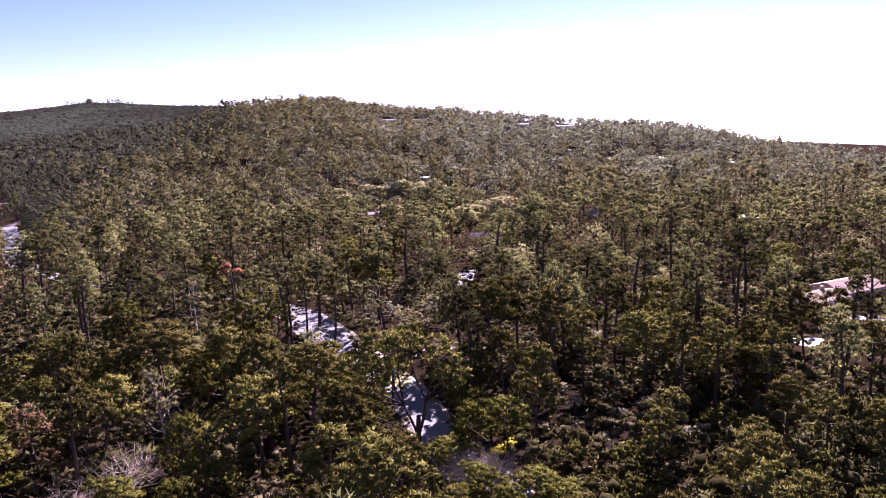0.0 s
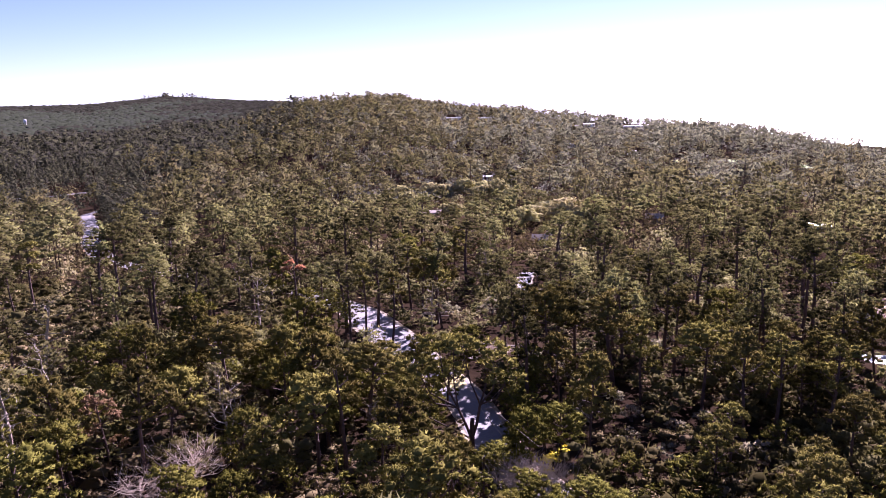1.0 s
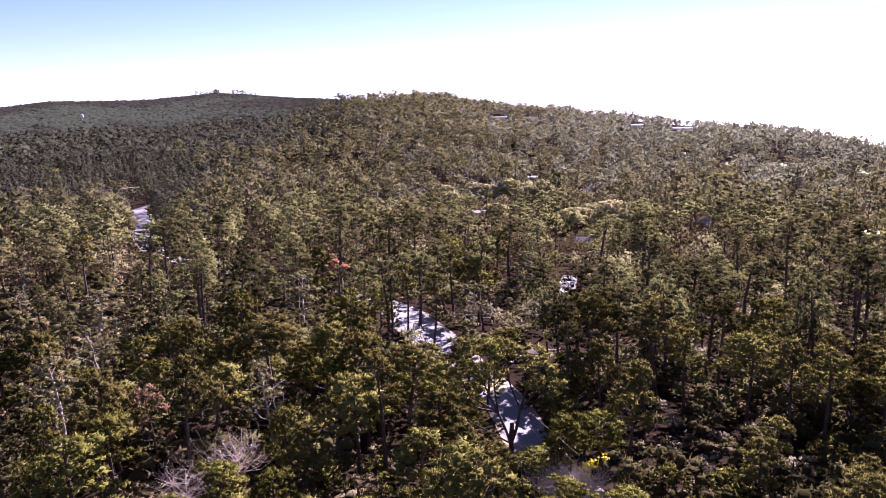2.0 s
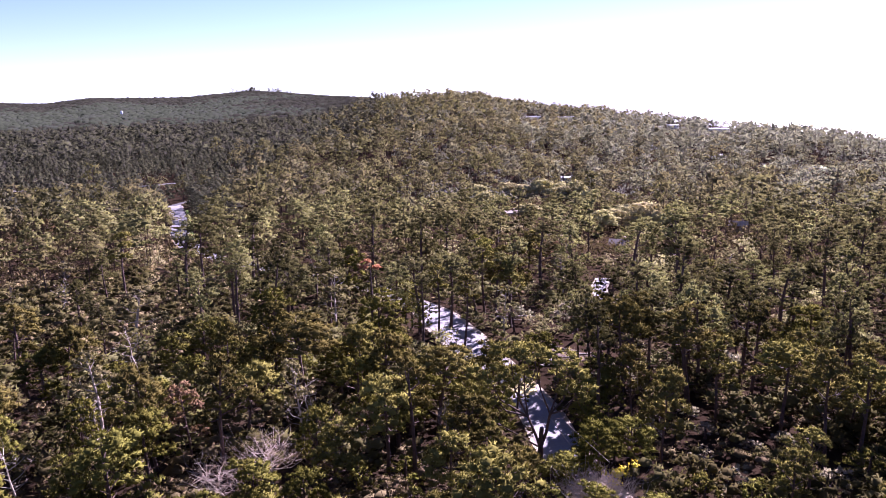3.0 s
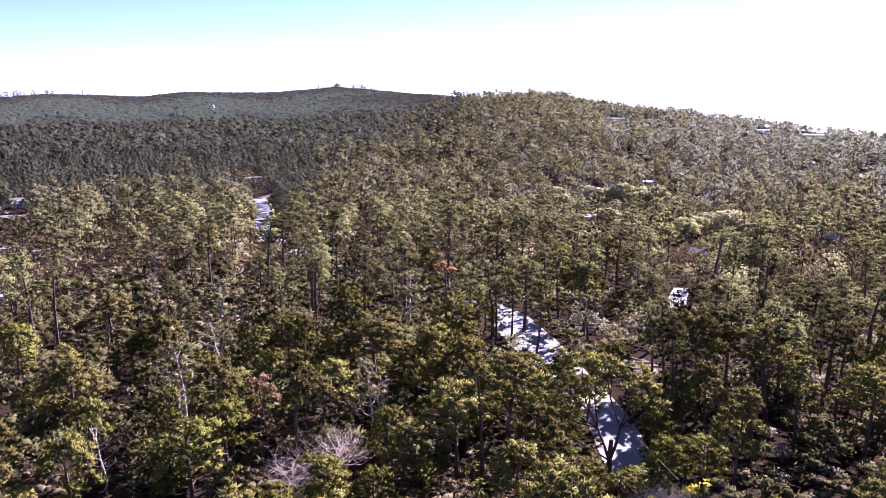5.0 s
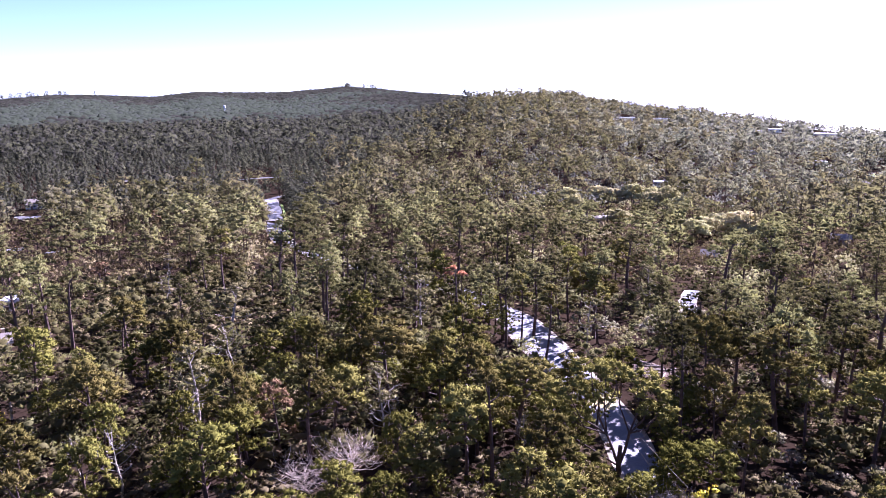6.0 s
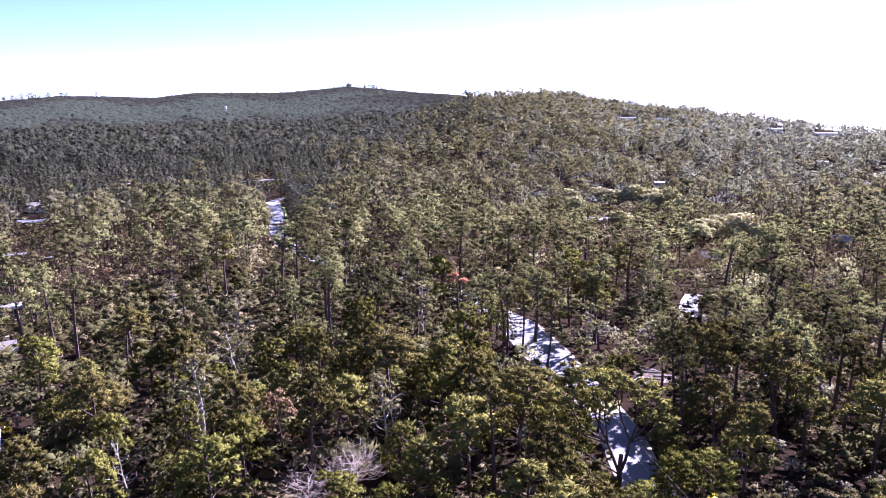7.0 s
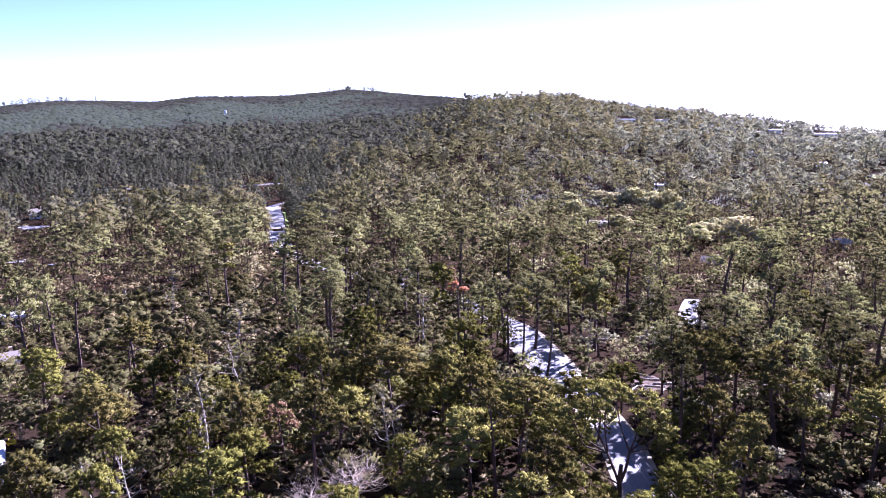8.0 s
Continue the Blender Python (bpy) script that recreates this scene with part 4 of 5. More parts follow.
stand("dry_shrub", -97.3, 184.3, 1.30, wide=2.00, top=2.5)
stand("dry_shrub", -88.2, 119.1, 0.93, wide=1.05, top=2.5)
stand("dry_shrub", -156.5, 181.6, 1.30, wide=2.00, top=2.5)

for px, py, s in ((-44, 452, 1.3), (-34, 447, 1.2), (-22, 446, 1.4), (-12, 441, 1.4), (-3, 432, 1.3), (4, 415, 1.3), (-10, 425, 1.2), (20, 356, 1.2), (27, 340, 1.2), (9, 324, 1.1),
                  (31, 350, 1.1), (36, 330, 1.0), (14, 345, 1.1), (-24, 355, 1.0), (-50, 400, 1.1), (-70, 420, 1.0), (-60, 445, 1.1)):
    stand(f"oak{int(px) % 2}", px, py, s * random.uniform(0.95, 1.25), s * random.uniform(1.1, 1.55), top=7.5)

# Trees near the camera, each a thing of its own.
x, y, rng = scatter(5, 47, 128, -58, 46, 7.4)
h = rng.normal(15.0, 1.6, len(x))
k = allowed(x, y, h, np.full(len(x), 3.8))
for px, py in zip(x[k], y[k]):
    left = np.clip((-px + 10) / 70, 0, 1)
    u = rng.random()
    if px > 5 and py > 90:
        plant(f"pine{rng.integers(0, 6)}" if py < 114 and u < 0.75 else f"tall{rng.integers(0, 5)}", px, py, rng.uniform(0.85, 1.08))
        continue
    if px > 8:
        plant(*(("thicket0", px, py, rng.uniform(0.8, 1.4)) if u > 0.4 else (f"pine{rng.integers(0, 6)}", px, py, rng.uniform(0.6, 0.85))))
        continue
    if u < 0.16 + 0.34 * left:
        plant(f"bushy{rng.integers(0, 3)}", px, py, rng.uniform(0.6, 0.95))
    elif u > 0.96:
        plant("brown", px, py, rng.uniform(0.8, 1.05))
    elif u > 0.88:
        plant("thin", px, py, rng.uniform(0.85, 1.1))
    else:
        plant(f"pine{rng.integers(0, 6)}", px, py, rng.uniform(0.78, 1.08) - 0.15 * left)

# Thickets between them.
x, y, rng = scatter(25, 50, 128, -57, 45, 5.2)
h = np.full(len(x), 4.0)
k = allowed(x, y, h, np.full(len(x), 2.4))
close = np.hypot(x - 0, y - 0) < 84
for px, py in zip(x[k & close], y[k & close]):
    plant(f"thicket{int(rng.random() < 0.45)}", px, py, rng.uniform(0.6, 1.15))
thick_x, thick_y = x[k & ~close], y[k & ~close]

# Scrub along the near side of the road where the forest hides it.
hedge_x, hedge_y = [], []
hedge = ROAD_MAIN[(ROAD_MAIN[:, 1] > 174) & (ROAD_MAIN[:, 1] < 268)]
for q, q2 in zip(hedge[:-1], hedge[1:]):
    d = (q2 - q) / np.hypot(*(q2 - q))
    off = rng.uniform(4.6, 6.2)
    hedge_x.append(q[0] - d[1] * off)
    hedge_y.append(q[1] + d[0] * off)

# The woods beyond.
T_MID = [template(200 + i, "pine", 7, 15, (0.034, 0.017), 0.5, split=4, bulk=0.65) for i in range(8)]
T_NEAR = [template(210 + i, "pine", 7, 30, (0.028, 0.011), 0.0, split=6, grain=0.25) for i in range(4)]
T_FAR = [template(220 + i, "pine", 8, 15, (0.070, 0.044), lift=0.3) for i in range(8)]
T_HILL = [template(240 + i, "full", 5, 9, (0.16, 0.11), lift=0.6) for i in range(6)]
T_CANOPY = [canopy(250 + i) for i in range(6)]
T_SPIRE = [template(260 + i, "spire", 5, 14, (0.10, 0.05), lift=0.2) for i in range(5)]
T_DOME = [template(280 + i, "dome", 4, 11, (0.18, 0.12)) for i in range(5)]
T_SMALL = [template(285 + i, "dome", 5, 15, (0.10, 0.055), 0.6, grain=0.25, bulk=0.6) for i in range(6)]
T_ROUND = [template(275 + i, "dome", 7, 20, (0.095, 0.055), lift=0.3) for i in range(5)]
T_LOW = [template(290 + i, "dome", 4, 20, (0.105, 0.045), 0.6, grain=0.25, bulk=0.6) for i in range(5)]
T_YOUNG = [template(295 + i, "dome", 3, 16, (0.15, 0.09)) for i in range(5)]

x, y = np.concatenate([thick_x, hedge_x]), np.concatenate([thick_y, hedge_y])
# Added thickets that darken the black shaded gaps between the right-hand trunks.
dark_x, dark_y, rng = scatter(66, 62, 112, 3, 40, 3.6)
k = allowed(dark_x, dark_y, np.full(len(dark_x), 3.5), np.full(len(dark_x), 2.2))
x, y = np.concatenate([x, dark_x[k]]), np.concatenate([y, dark_y[k]])
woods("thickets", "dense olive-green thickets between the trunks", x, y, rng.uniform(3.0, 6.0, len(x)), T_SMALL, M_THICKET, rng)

x, y, rng = scatter(36, 6, 46, -180, 180, 9.0)
h = np.clip(rng.normal(13.0, 2.0, len(x)), 8, 17)
k = allowed(x, y, h, np.full(len(x), 4.0), False)
woods("pine_woods", "olive-green pine woods with clumped crowns", x[k], y[k], h[k], T_NEAR, M_WOODS, rng, width=1.2)
trunks("pine_woods_trunks", x[k], y[k], h[k], rng)

x, y, rng = scatter(46, 128, 212, -54, 40, 11.6)
h = rng.normal(18.0, 2.0, len(x))
k = allowed(x, y, h, np.full(len(x), 4.2)) & (rng.random(len(x)) < np.where(scrubland(x, y), 0.62, np.where(gap(x, y), 0.35, 0.7 + 0.7 * clump(x, y))))
for px, py in zip(x[k], y[k]):
    u = rng.random()
    if u < 0.14:
        plant(f"bushy{rng.integers(0, 3)}", px, py, rng.uniform(0.9, 1.3))
    elif u < 0.20:
        plant(f"half{rng.integers(0, 2)}", px, py, rng.uniform(0.8, 1.1))
    else:
        plant("thin" if u > 0.9 else f"tall{rng.integers(0, 5)}", px, py, rng.choice((0.62, 0.75, 0.88, 1.0, 1.12, 1.22)) * rng.uniform(0.95, 1.05))

x, y, rng = scatter(6, 212, 330, -54, 40, 11.4)
h = np.clip(rng.normal(18.0, 3.0, len(x)) * (0.78 + 0.42 * clump(x, y)), 9, 26)
k = allowed(x, y, h, np.full(len(x), 4.0)) & (rng.random(len(x)) < 0.62 + 0.75 * clump(x, y)) & ~gap(x, y)
woods("pine_woods", "olive-green pine woods with clumped crowns", x[k], y[k], h[k], T_MID, M_WOODS, rng, width=1.2)
trunks("pine_woods_trunks", x[k], y[k], h[k], rng)

# Pines that shade the far road; dark needles also stand for the shaded gap beside it.
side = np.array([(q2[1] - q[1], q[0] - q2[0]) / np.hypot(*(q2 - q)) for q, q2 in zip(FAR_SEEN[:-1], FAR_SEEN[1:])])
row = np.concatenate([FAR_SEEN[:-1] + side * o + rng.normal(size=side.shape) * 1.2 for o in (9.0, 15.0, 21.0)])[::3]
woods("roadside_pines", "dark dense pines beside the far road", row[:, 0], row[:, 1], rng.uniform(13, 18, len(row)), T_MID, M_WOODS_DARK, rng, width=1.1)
trunks("roadside_trunks", row[:, 0], row[:, 1], rng.uniform(12, 15, len(row)), rng)

x, y, rng = scatter(26, 112, 240, -54, 40, 4.4)
h = rng.uniform(2.6, 6.4, len(x)) * (0.75 + 0.5 * patchy(x, y, 6)) * np.where(x > -42, 0.75, 1.0)
k = allowed(x, y, h, np.full(len(x), 2.0), False) & (rng.random(len(x)) < 0.92)
dry = k & (rng.random(len(x)) < np.where(scrubland(x, y), 0.30, 0.03 + 0.14 * clump(x + 40, y * 0.7))) & (x < -5)
k = k & ~dry
# Farther left the understory takes darker leaves, for shade in the gaps.
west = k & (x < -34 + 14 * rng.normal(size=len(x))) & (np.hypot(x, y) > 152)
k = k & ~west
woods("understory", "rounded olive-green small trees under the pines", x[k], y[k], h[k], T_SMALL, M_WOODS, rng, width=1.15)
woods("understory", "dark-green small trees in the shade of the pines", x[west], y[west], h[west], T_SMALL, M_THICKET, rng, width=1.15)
woods("dry_scrub", "tan half-bare scrub between the pines", x[dry], y[dry], h[dry] * 0.8, T_SMALL, M_SCRUB, rng, width=1.2)
x, y, rng = scatter(16, 240, 430, -54, 40, 6.0)
h = rng.uniform(2.0, 6.5, len(x))
k = allowed(x, y, h, np.full(len(x), 2.0), False) & (rng.random(len(x)) < 0.7 + 0.5 * patchy(x, y, 5))
woods("farther_understory", "rounded grey-green small trees under the pines", x[k], y[k], h[k], T_DOME, M_UNDER, rng, width=0.9)

x, y, rng = scatter(67, 92, 152, -54, -10, 5.6)
h = rng.uniform(3.5, 7.0, len(x))
k = allowed(x, y, h, np.full(len(x), 2.4)) & (rng.random(len(x)) < 0.75)
woods("understory", "sunlit rounded olive shrubs between the cypresses", x[k], y[k], h[k], T_ROUND, M_WOODS, rng, width=1.1)

x, y, rng = scatter(57, 122, 215, -20, 30, 6.0)
h = rng.uniform(2.2, 4.6, len(x))
k = allowed(x, y, h, np.full(len(x), 2.0)) & (rng.random(len(x)) < 0.5)
woods("oak_scrub", "pale grey-olive rounded oaks under the pines", x[k], y[k], h[k], T_ROUND, M_OAK_SCRUB, rng, width=1.25)

x, y, rng = scatter(56, 205, 620, -36, 40, 8.0)
h = rng.uniform(4.5, 9.0, len(x))
open_to = np.where(np.hypot(x, y) < 330, gap(x, y), gap(x * 0.8, y * 0.8))
k = allowed(x, y, h, np.full(len(x), 3.0), False) & open_to & (rng.random(len(x)) < 0.8)
woods("oak_scrub", "pale yellow-olive rounded oaks in openings of the pines", x[k], y[k], h[k], T_ROUND, M_OAK_SCRUB, rng, width=1.2)

x, y, rng = scatter(7, 330, 700, -54, 40, 11.5)
h = np.clip(rng.normal(18.0, 3.0, len(x)) * (0.78 + 0.42 * clump(x, y)), 9, 26)
r, a = sector(x, y)
dark = (a < -16 - 12 * rng.random(len(x))) & (r > 365 + 200 * rng.random(len(x)))
k = allowed(x, y, h, np.full(len(x), 3.6)) & ~dark & ((a < 5) | (r < np.interp(a, AZ, RIDGE_R) - 35)) & (rng.random(len(x)) < 0.7 + 0.7 * clump(x, y)) & ~(gap(x * 0.8, y * 0.8) & (a > -20))
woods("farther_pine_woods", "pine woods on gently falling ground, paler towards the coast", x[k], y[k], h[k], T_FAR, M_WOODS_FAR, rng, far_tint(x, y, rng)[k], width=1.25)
trunks("farther_woods_trunks", x[k], y[k], h[k], rng, 0.4)
x, y, rng = scatter(17, 430, 740, -54, -20, 7.0)
h = np.clip(rng.normal(14.5, 2.0, len(x)) * (0.8 + 0.4 * clump(x, y)), 8, 21)
k = allowed(x, y, h, np.full(len(x), 3.0)) & (sector(x, y)[1] < -20 - 4 * rng.random(len(x)))
woods("dark_pine_woods", "dense dark-green stand of young pointed pines", x[k], y[k], h[k], T_SPIRE, M_WOODS_DARK, rng)

x, y, rng = scatter(8, 700, 1000, -54, 40, 9.6)
h = np.clip(rng.normal(14.0, 2.0, len(x)), 9, 19)
r, a = sector(x, y)
rr = np.interp(a, AZ, RIDGE_R)
k = (r < np.where(a > 2, rr - 30, rr + 60)) & allowed(x, y, h, np.full(len(x), 3.6))
west = a < -22 + 12 * rng.random(len(x))
k1, k2 = k & west, k & ~west
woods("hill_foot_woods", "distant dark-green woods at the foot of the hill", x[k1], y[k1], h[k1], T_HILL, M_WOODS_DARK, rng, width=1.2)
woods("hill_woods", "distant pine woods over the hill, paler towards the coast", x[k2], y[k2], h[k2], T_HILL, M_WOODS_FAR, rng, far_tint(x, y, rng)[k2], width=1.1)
x, y, rng = scatter(18, 1000, 2150, -54, 40, 8.0)
h = np.clip(rng.normal(10.0, 1.4, len(x)) * (0.85 + 0.3 * patchy(x * 0.5, y * 0.5, 3)), 6.5, 15)
r, a = sector(x, y)
rr = np.interp(a, AZ, RIDGE_R)
k = (r < np.where(a > 2, rr - 30, rr + 60)) & allowed(x, y, h, np.full(len(x), 3.6))
e = rng.normal(size=len(x))
band = (a < -22 + 2 * e + 3 * np.sin(r * 0.013)) & (r > 1120 + 40 * np.sin(a) + 40 * e) & (r < 1480 + 60 * np.sin(a * 0.7) + 50 * e)
pale = (a > -13 + 9 * rng.random(len(x))) & (rng.random(len(x)) < np.clip(0.7 + (a + 12) * 0.03, 0.3, 0.95))
k1, k2, k3 = k & ~band & ~pale, k & band & ~pale, k & pale
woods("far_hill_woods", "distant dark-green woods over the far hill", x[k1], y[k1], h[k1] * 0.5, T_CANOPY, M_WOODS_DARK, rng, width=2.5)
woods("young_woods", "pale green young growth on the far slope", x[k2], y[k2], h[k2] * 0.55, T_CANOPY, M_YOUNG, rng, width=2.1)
woods("pale_ridge_woods", "distant grey-green woods on the coastal ridge, needles paled for haze", x[k3], y[k3], h[k3], T_CANOPY, M_WOODS_HAZED, rng, width=1.15)

# Taller pines that stand out along the skyline.
rng = np.random.default_rng(71)
az = np.radians(np.concatenate([rng.normal(-24.4, 0.7, 26), rng.normal(-22.2, 0.7, 16), rng.normal(-45.6, 1.0, 16), rng.normal(-43.0, 1.2, 10), rng.uniform(4, 15, 34)]))
r = np.interp(np.degrees(az), AZ, RIDGE_R) + rng.uniform(-30, 20, len(az))
h = np.where(np.degrees(az) < 0, rng.uniform(8, 17, len(az)), rng.uniform(7, 13, len(az)))
woods("skyline_pines", "tall scattered pines along the skyline", r * np.sin(az), r * np.cos(az), h, T_HILL, M_WOODS_DARK, rng, width=0.9)
trunks("skyline_trunks", r * np.sin(az), r * np.cos(az), h, rng, 0.4)

# Low growth under the trees of the coastal slope, its leaves paled for haze.
x, y, rng = scatter(28, 430, 980, -14, 40, 10.0)
h = rng.uniform(5.0, 10.0, len(x))
r, a = sector(x, y)
k = (r < np.interp(a, AZ, RIDGE_R) + 90) & allowed(x, y, h, np.full(len(x), 3.0)) & (rng.random(len(x)) < 0.8)
woods("low_woods", "low grey-green growth under the coastal pines", x[k], y[k], h[k], T_DOME, M_WOODS_HAZED, rng, width=1.0)

# Undergrowth between the trunks.
for seed, r0, r1, a0, a1, step in ((9, 47, 125, -56, 44, 2.5), (19, 125, 300, -56, 44, 5.0), (29, 2, 47, -180, 180, 3.4)):
    x, y, rng = scatter(seed, r0, r1, a0, a1, step)
    h = rng.uniform(1.0, 3.2, len(x)) * (0.7 + 0.6 * patchy(x, y, 4))
    k = allowed(x, y, h, np.full(len(x), 1.5), False) & (rng.random(len(x)) < 0.98)
    woods("undergrowth", "grey-green low scrub under the pines", x[k], y[k], h[k], T_LOW if r1 < 200 else T_YOUNG, M_UNDER, rng, width=1.9)


# ---- houses, lawns and small things ----
def gable(ln, dp, z0, rise, over=0.5, thick=0.18):
    """Two sloping slabs over a plan of ln by dp, the ridge along x."""
    v, f = [], []
    hl, hd = ln / 2 + over, dp / 2 + over
    drop = rise * over / (dp / 2)
    for s in (-1, 1):
        o = len(v)
        for x in (-hl, hl):
            v += [(x, s * hd, z0 - drop), (x, 0, z0 + rise), (x, 0, z0 + rise + thick), (x, s * hd, z0 - drop + thick)]
        f += [tuple(o + k for k in q) for q in ((0, 1, 2, 3), (4, 7, 6, 5), (0, 4, 5, 1), (3, 2, 6, 7), (0, 3, 7, 4), (1, 5, 6, 2))]
    return v, f


def walls(ln, dp, h, rise):
    hl, hd = ln / 2, dp / 2
    v = [(-hl, -hd, -1.2), (hl, -hd, -1.2), (hl, hd, -1.2), (-hl, hd, -1.2), (-hl, -hd, h), (hl, -hd, h), (hl, hd, h), (-hl, hd, h), (-hl, 0, h + rise), (hl, 0, h + rise)]
    return v, [(0, 1, 5, 4), (2, 3, 7, 6), (1, 2, 6, 9, 5), (3, 0, 4, 8, 7), (0, 3, 2, 1)]


def window_at(house, x, y, z, w, h, along):
    """A framed pane on a wall; along is the wall's direction, x or y."""
    t = 0.06
    if along == "x":
        fr = joined(box(x - w / 2, y - t, z, x + w / 2, y + t, z + 0.08), box(x - w / 2, y - t, z + h - 0.08, x + w / 2, y + t, z + h),
                    box(x - w / 2, y - t, z + 0.08, x - w / 2 + 0.08, y + t, z + h - 0.08), box(x + w / 2 - 0.08, y - t, z + 0.08, x + w / 2, y + t, z + h - 0.08))
        pane = box(x - w / 2 + 0.08, y - 0.03, z + 0.08, x + w / 2 - 0.08, y + 0.03, z + h - 0.08)
    else:
        fr = joined(box(x - t, y - w / 2, z, x + t, y + w / 2, z + 0.08), box(x - t, y - w / 2, z + h - 0.08, x + t, y + w / 2, z + h),
                    box(x - t, y - w / 2, z + 0.08, x + t, y - w / 2 + 0.08, z + h - 0.08), box(x - t, y + w / 2 - 0.08, z + 0.08, x + t, y + w / 2, z + h - 0.08))
        pane = box(x - 0.03, y - w / 2 + 0.08, z + 0.08, x + 0.03, y + w / 2 - 0.08, z + h - 0.08)
    win = part("window", fr, M_TRIM, house)
    part("pane", pane, M_GLASS, win)


LOOKS = {"rosy": (M_TAN, M_ROOF_PINK, 3.0, 1.5, "house with a rosy-tan shingle roof among the pines"),
         "rosy_wing": (M_WALL, M_ROOF_PINK, 2.6, 1.0, "low wing with a pale tan roof and white eaves"),
         "grey": (M_TAN, M_ROOF_GREY, 2.8, 1.1, "small house with a weathered grey roof"),
         "tan": (M_TAN, M_ROOF_GREY, 3.4, 0.6, "tan boarded house with a dark window under oaks"),
         "white_gable": (M_WALL, M_ROOF_GREY, 3.2, 2.4, "white gabled house with a grey roof beside its drive"),
         "white": (M_WALL, M_ROOF_WHITE, 2.8, 0.45, "small house with a sunlit white roof in the woods"),
         "long": (M_WALL, M_ROOF_WHITE, 3.2, 0.25, "long low building with a bright white roof")}


def build_house(kind, x, y, turn, ln, dp):
    m_wall, m_roof, h, rise, label = LOOKS[kind]
    z = min(gz(x + a, y + b) for a in (-ln / 3, ln / 3) for b in (-dp / 3, dp / 3)) + 0.4
    ob = thing("house", pose(x, y, z, 0, 0, turn), label, "house", "houses in the woods")
    part("wall", walls(ln, dp, h, rise), m_wall, ob)
    roof = part("roof", gable(ln, dp, h + 0.02, rise), m_roof, ob)
    for s in (-1, 1):
        part("fascia", box(-ln / 2 - 0.5, min(s * (dp / 2 + 0.51), s * (dp / 2 + 0.58)), h - 0.42, ln / 2 + 0.5, max(s * (dp / 2 + 0.51), s * (dp / 2 + 0.58)), h - 0.1), M_TRIM, ob)
    part("chimney", box(ln * 0.2, 0.5, h + rise * 0.5, ln * 0.2 + 0.7, 1.2, h + rise + 0.9), M_TAN, roof)
    n = max(2, int(ln / 3))
    for i in range(n):
        window_at(ob, -ln / 2 + (i + 0.5) * ln / n, -dp / 2, 1.0, 1.3, 1.2, "x")
    part("door", box(-ln / 2 + ln / n - 0.45, -dp / 2 - 0.05, 0.0, -ln / 2 + ln / n + 0.45, -dp / 2 + 0.02, 2.05), M_DOOR, ob)
    for s in (-1, 1):
        window_at(ob, s * ln / 2, 0.0, 1.0, 1.2, 1.2, "y")
    return ob


for spec in HOUSES:
    build_house(*spec)


def patch(name, x, y, rx, ry, material, label, category, lift=0.06, seed=0):
    """An uneven sheet that lies on the ground."""
    rng = np.random.default_rng(seed)
    n, rings = 28, 5
    wob = 1 + 0.18 * np.sin(np.arange(n) * 2 * math.pi / n * 3 + seed) + rng.normal(size=n) * 0.06
    v, f = [(x, y, gz(x, y) + lift)], []
    for r in range(1, rings + 1):
        for k in range(n):
            a = 2 * math.pi * k / n
            px, py = x + math.cos(a) * rx * wob[k] * r / rings, y + math.sin(a) * ry * wob[k] * r / rings
            v.append((px, py, gz(px, py) + lift))
    for k in range(n):
        f.append((0, 1 + k, 1 + (k + 1) % n))
    for r in range(rings - 1):
        for k in range(n):
            p, q = 1 + r * n + k, 1 + r * n + (k + 1) % n
            f.append((p, p + n, q + n, q))
    return tagged(mesh_object(name, v, f, material, smooth=True), label, category, kind="structure")


patch("lawn", 172, 596, 9, 12, M_LAWN, "bright mown lawn in a gap of the woods", "lawn", seed=1)
patch("lawn", 226, 588, 9, 12, M_LAWN, "bright mown lawn in a gap of the woods", "lawn", seed=2)
patch("lawn", 142, 615, 8, 9, M_LAWN, "bright mown lawn in a gap of the woods", "lawn", seed=3)
patch("verge", -8.5, 118, 2.6, 3.2, M_STRAW, "sunlit yellow grass at the road's edge", "grass", 0.13, seed=4)
patch("clearing", -1.2, 136.5, 4.6, 4.2, M_CHIPS, "pale litter of wood chips among felled logs", "clearing", seed=8)
patch("driveway", -340, 328, 9, 6, M_ROAD, "grey sunlit driveway before a white house", "driveway", seed=5)
patch("driveway", -261, 241.6, 6, 4, M_ROAD, "pale sunlit drive between the trees", "driveway", seed=9)
patch("driveway", -231, 231.3, 3, 3, M_ROAD, "pale sunlit drive between the trees", "driveway", seed=10)
patch("driveway", 86, 148, 4, 3, M_ROAD, "pale driveway below the rosy roofs", "driveway", seed=6)
patch("terrace", 65, 131, 3, 2.5, M_ROOF_WHITE, "bright white terrace half hidden by trees", "terrace", seed=7)


def log(x, y, ln, turn, r, label="pale fallen log on the forest floor"):
    d = Vector((math.cos(radians(turn)), math.sin(radians(turn)), 0))
    pts = [Vector((x, y, 0)) + d * ln * (k / 4 - 0.5) for k in range(5)]
    pts = [Vector((p.x, p.y, gz(p.x, p.y) + r * 0.9 + 0.05 * math.sin(3 * k))) for k, p in enumerate(pts)]
    stub = limb_to(np.random.default_rng(int(ln * 10)), pts[2], pts[2] + Vector((0.2, -0.2, 1.0)), r * 0.4, 4)
    return tagged(mesh_object("fallen_log", *joined(tube(pts, [r, r * 0.95, r * 0.85, r * 0.7, r * 0.5], 8), stub), M_DEAD), label, "log", "fallen logs")


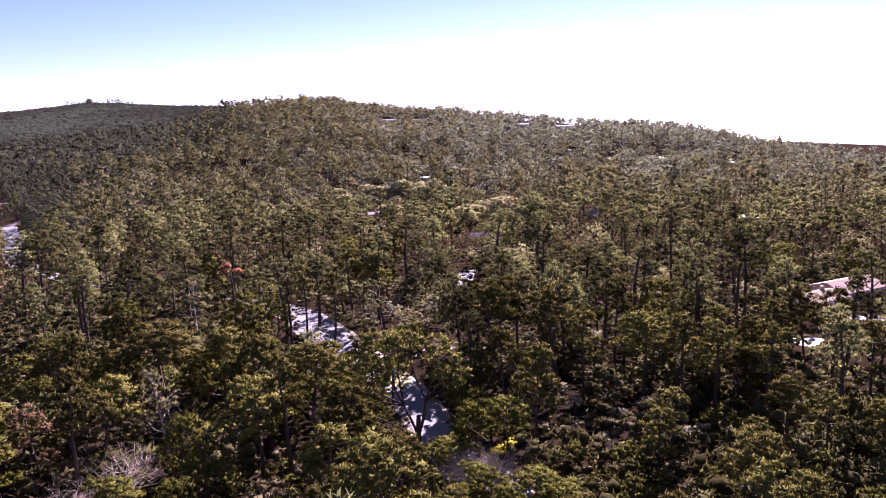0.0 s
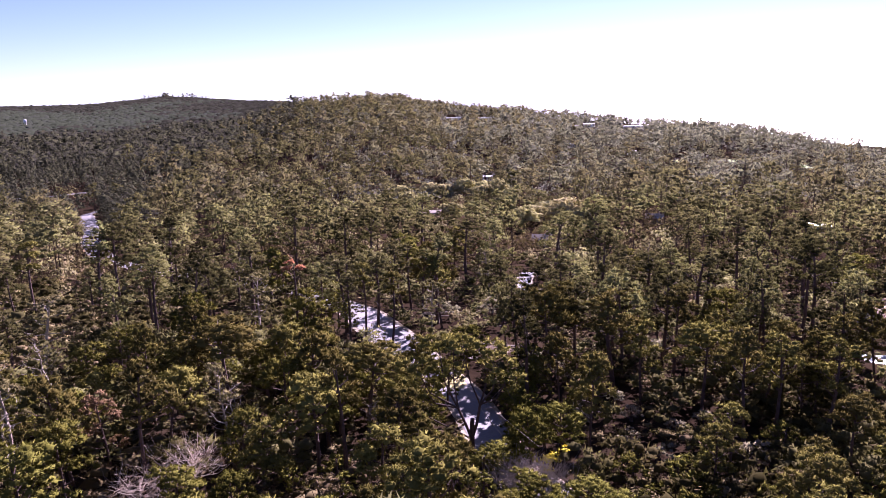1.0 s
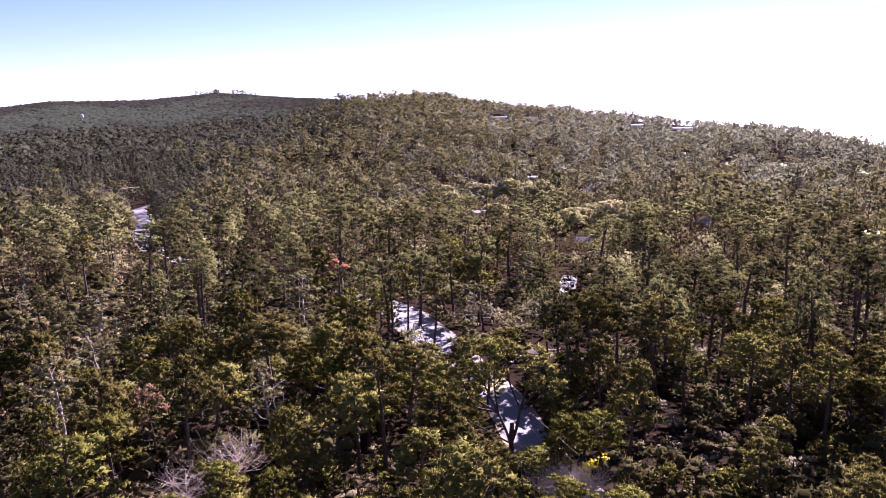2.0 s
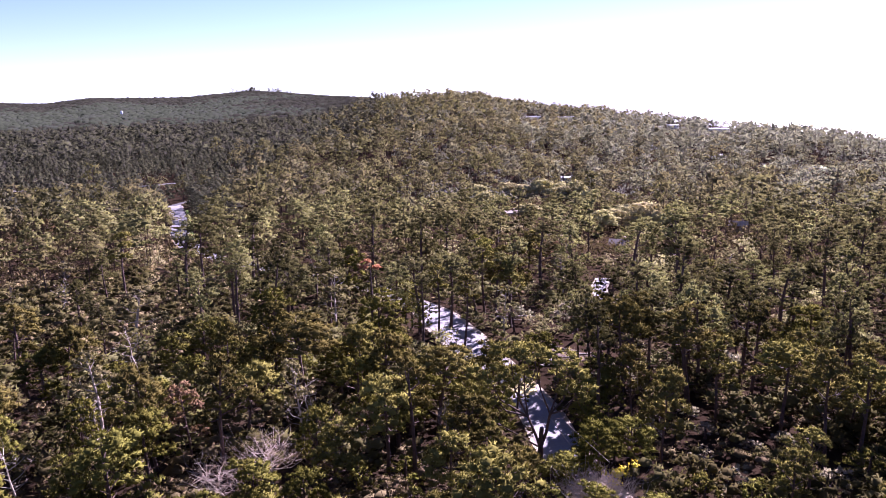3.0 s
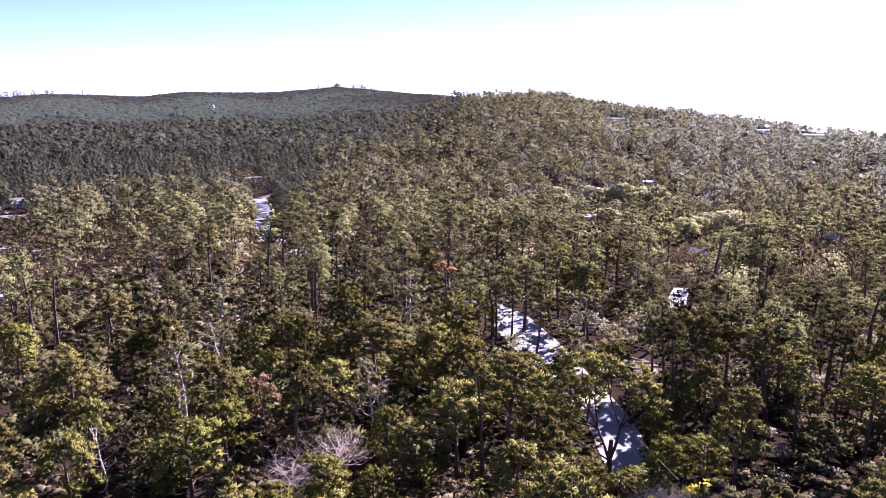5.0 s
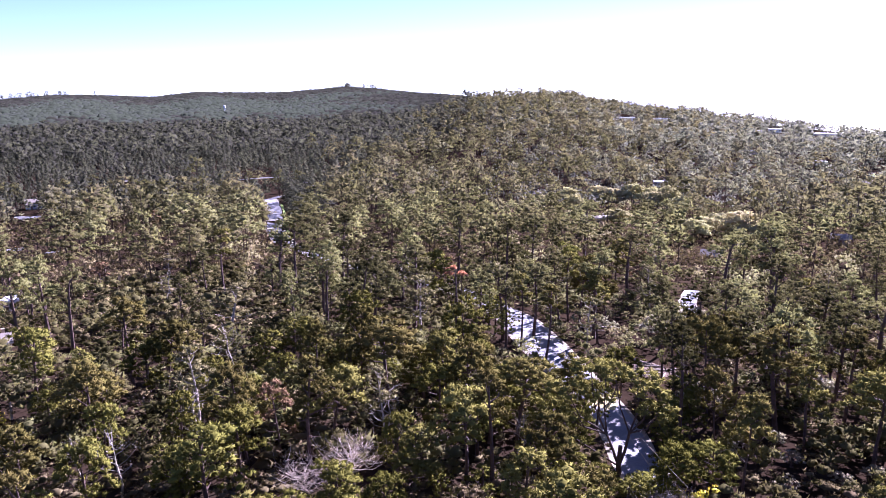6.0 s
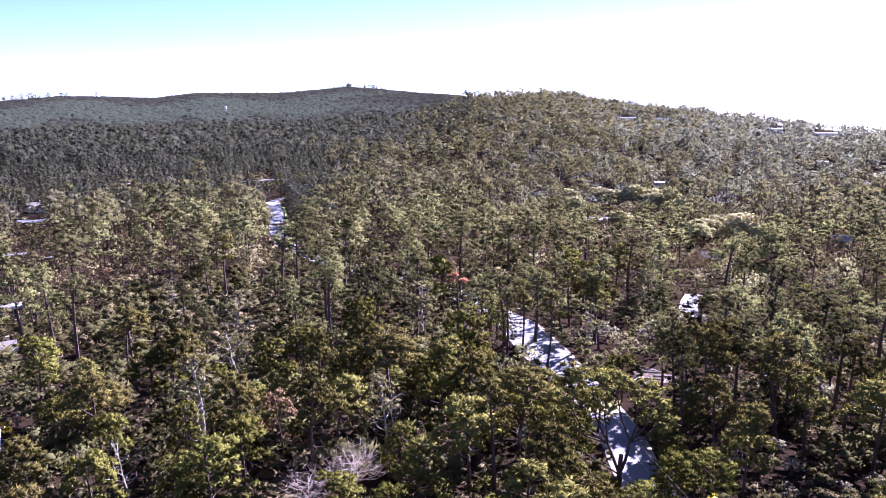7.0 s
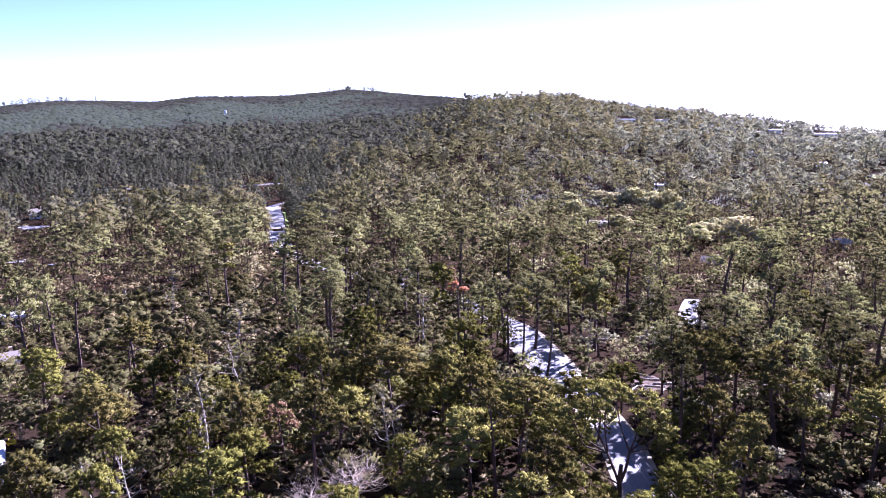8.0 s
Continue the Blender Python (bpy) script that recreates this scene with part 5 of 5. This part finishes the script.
log(-4.8, 131.5, 6.5, 68, 0.26)
log(-3.9, 129.6, 5.5, 8, 0.22)
log(-1.8, 138.5, 5.0, 15, 0.22)
log(-3.4, 140.5, 4.5, -35, 0.2)
log(0.6, 137, 4.0, 20, 0.22)
log(-1.0, 134.8, 3.5, 10, 0.18)
log(-13.5, 163.0, 9.0, 22, 0.3)
log(-14.0, 160.0, 5.0, 8, 0.2)
for lx, ly, ln, lt, lr in ((-2.6, 133.0, 3.0, 35, 0.12), (0.8, 134.4, 2.6, 80, 0.1), (-0.6, 139.6, 3.2, -20, 0.12), (2.4, 138.6, 2.4, 50, 0.1), (-3.2, 135.2, 2.2, 110, 0.09)):
    log(lx, ly, ln, lt, lr, "thin pale branch among felled logs")
log(-91, 192, 6.0, 120, 0.22)
log(-72, 84, 4.5, 150, 0.16)
log(-89.3, 81.1, 4.4, -28, 0.14)


def yellow_shrub(x, y, s):
    rng = np.random.default_rng(int(abs(x) * 7))
    ob = thing("shrub", pose(x, y, gz(x, y) - 0.05), "bright yellow flowering shrub", "shrub", "yellow shrubs")
    spots = [(rng.normal() * 0.7 * s, rng.normal() * 0.7 * s, (0.5 + 0.7 * rng.random()) * s, 0.6 * s, 0.6 * s, 0.45 * s) for k in range(9)]
    part("stem", joined(*[limb_to(rng, (0, 0, 0), c[:3], 0.04, 4) for c in spots]), M_BARK, ob)
    crown_part(sprays(rng, spots, 30, 0.32, 0.2), M_YELLOW, ob)


yellow_shrub(6.2, 86.8, 1.6)
yellow_shrub(-97.8, 82.3, 1.1)


def water_tower(x, y):
    ob = thing("water_tower", pose(x, y, gz(x, y)), "slim white water tower above far pines", "tower")
    for k in range(4):
        a = math.pi / 4 + k * math.pi / 2
        part("leg", tube([(1.6 * math.cos(a), 1.6 * math.sin(a), -0.5), (1.1 * math.cos(a), 1.1 * math.sin(a), 9.0)], [0.16, 0.12], 6), M_TRIM, ob)
    part("tank", tube([(0, 0, 8.8), (0, 0, 9.2), (0, 0, 12.4), (0, 0, 12.7)], [1.5, 1.8, 1.8, 1.6], 16), M_TRIM, ob)
    part("cap", tube([(0, 0, 12.7), (0, 0, 13.5)], [1.75, 0.1], 16), M_TRIM, ob)


water_tower(-655, 1015)


def leaning_pole():
    base, top = (3.4, 87.5), (-3.0, 91.5)
    return tagged(mesh_object("leaning_pole", *tube([(*base, gz(*base)), (0.2, 89.5, 3.0), (*top, gz(*top) + 6.2)], [0.07, 0.055, 0.035], 6), M_DEAD),
                  "thin bleached pole leaning in the forked pine", "pole")


leaning_pole()


def pale_stump(x, y, h):
    return tagged(mesh_object("stump", *tube([(x, y, gz(x, y) - 0.2), (x + 0.1, y, gz(x, y) + h * 0.6), (x + 0.25, y, gz(x, y) + h)], [0.28, 0.24, 0.03], 8), M_DEAD), "pale broken tree stump", "stump")


pale_stump(-96.4, 84.2, 3.0)


def cable():
    """A thin wire that sags along the road."""
    a, b = Vector((4.0, 76.0, 8.6)), Vector((-27.0, 150.0, 4.6))
    pts = [a.lerp(b, k / 14) - Vector((0, 0, 0.8 * (1 - (k / 7 - 1) ** 2))) for k in range(15)]
    return tagged(mesh_object("overhead_cable", *tube(pts, [0.014] * 15, 5), M_ROOF_GREY), "thin pale overhead cable along the road", "cable")


cable()
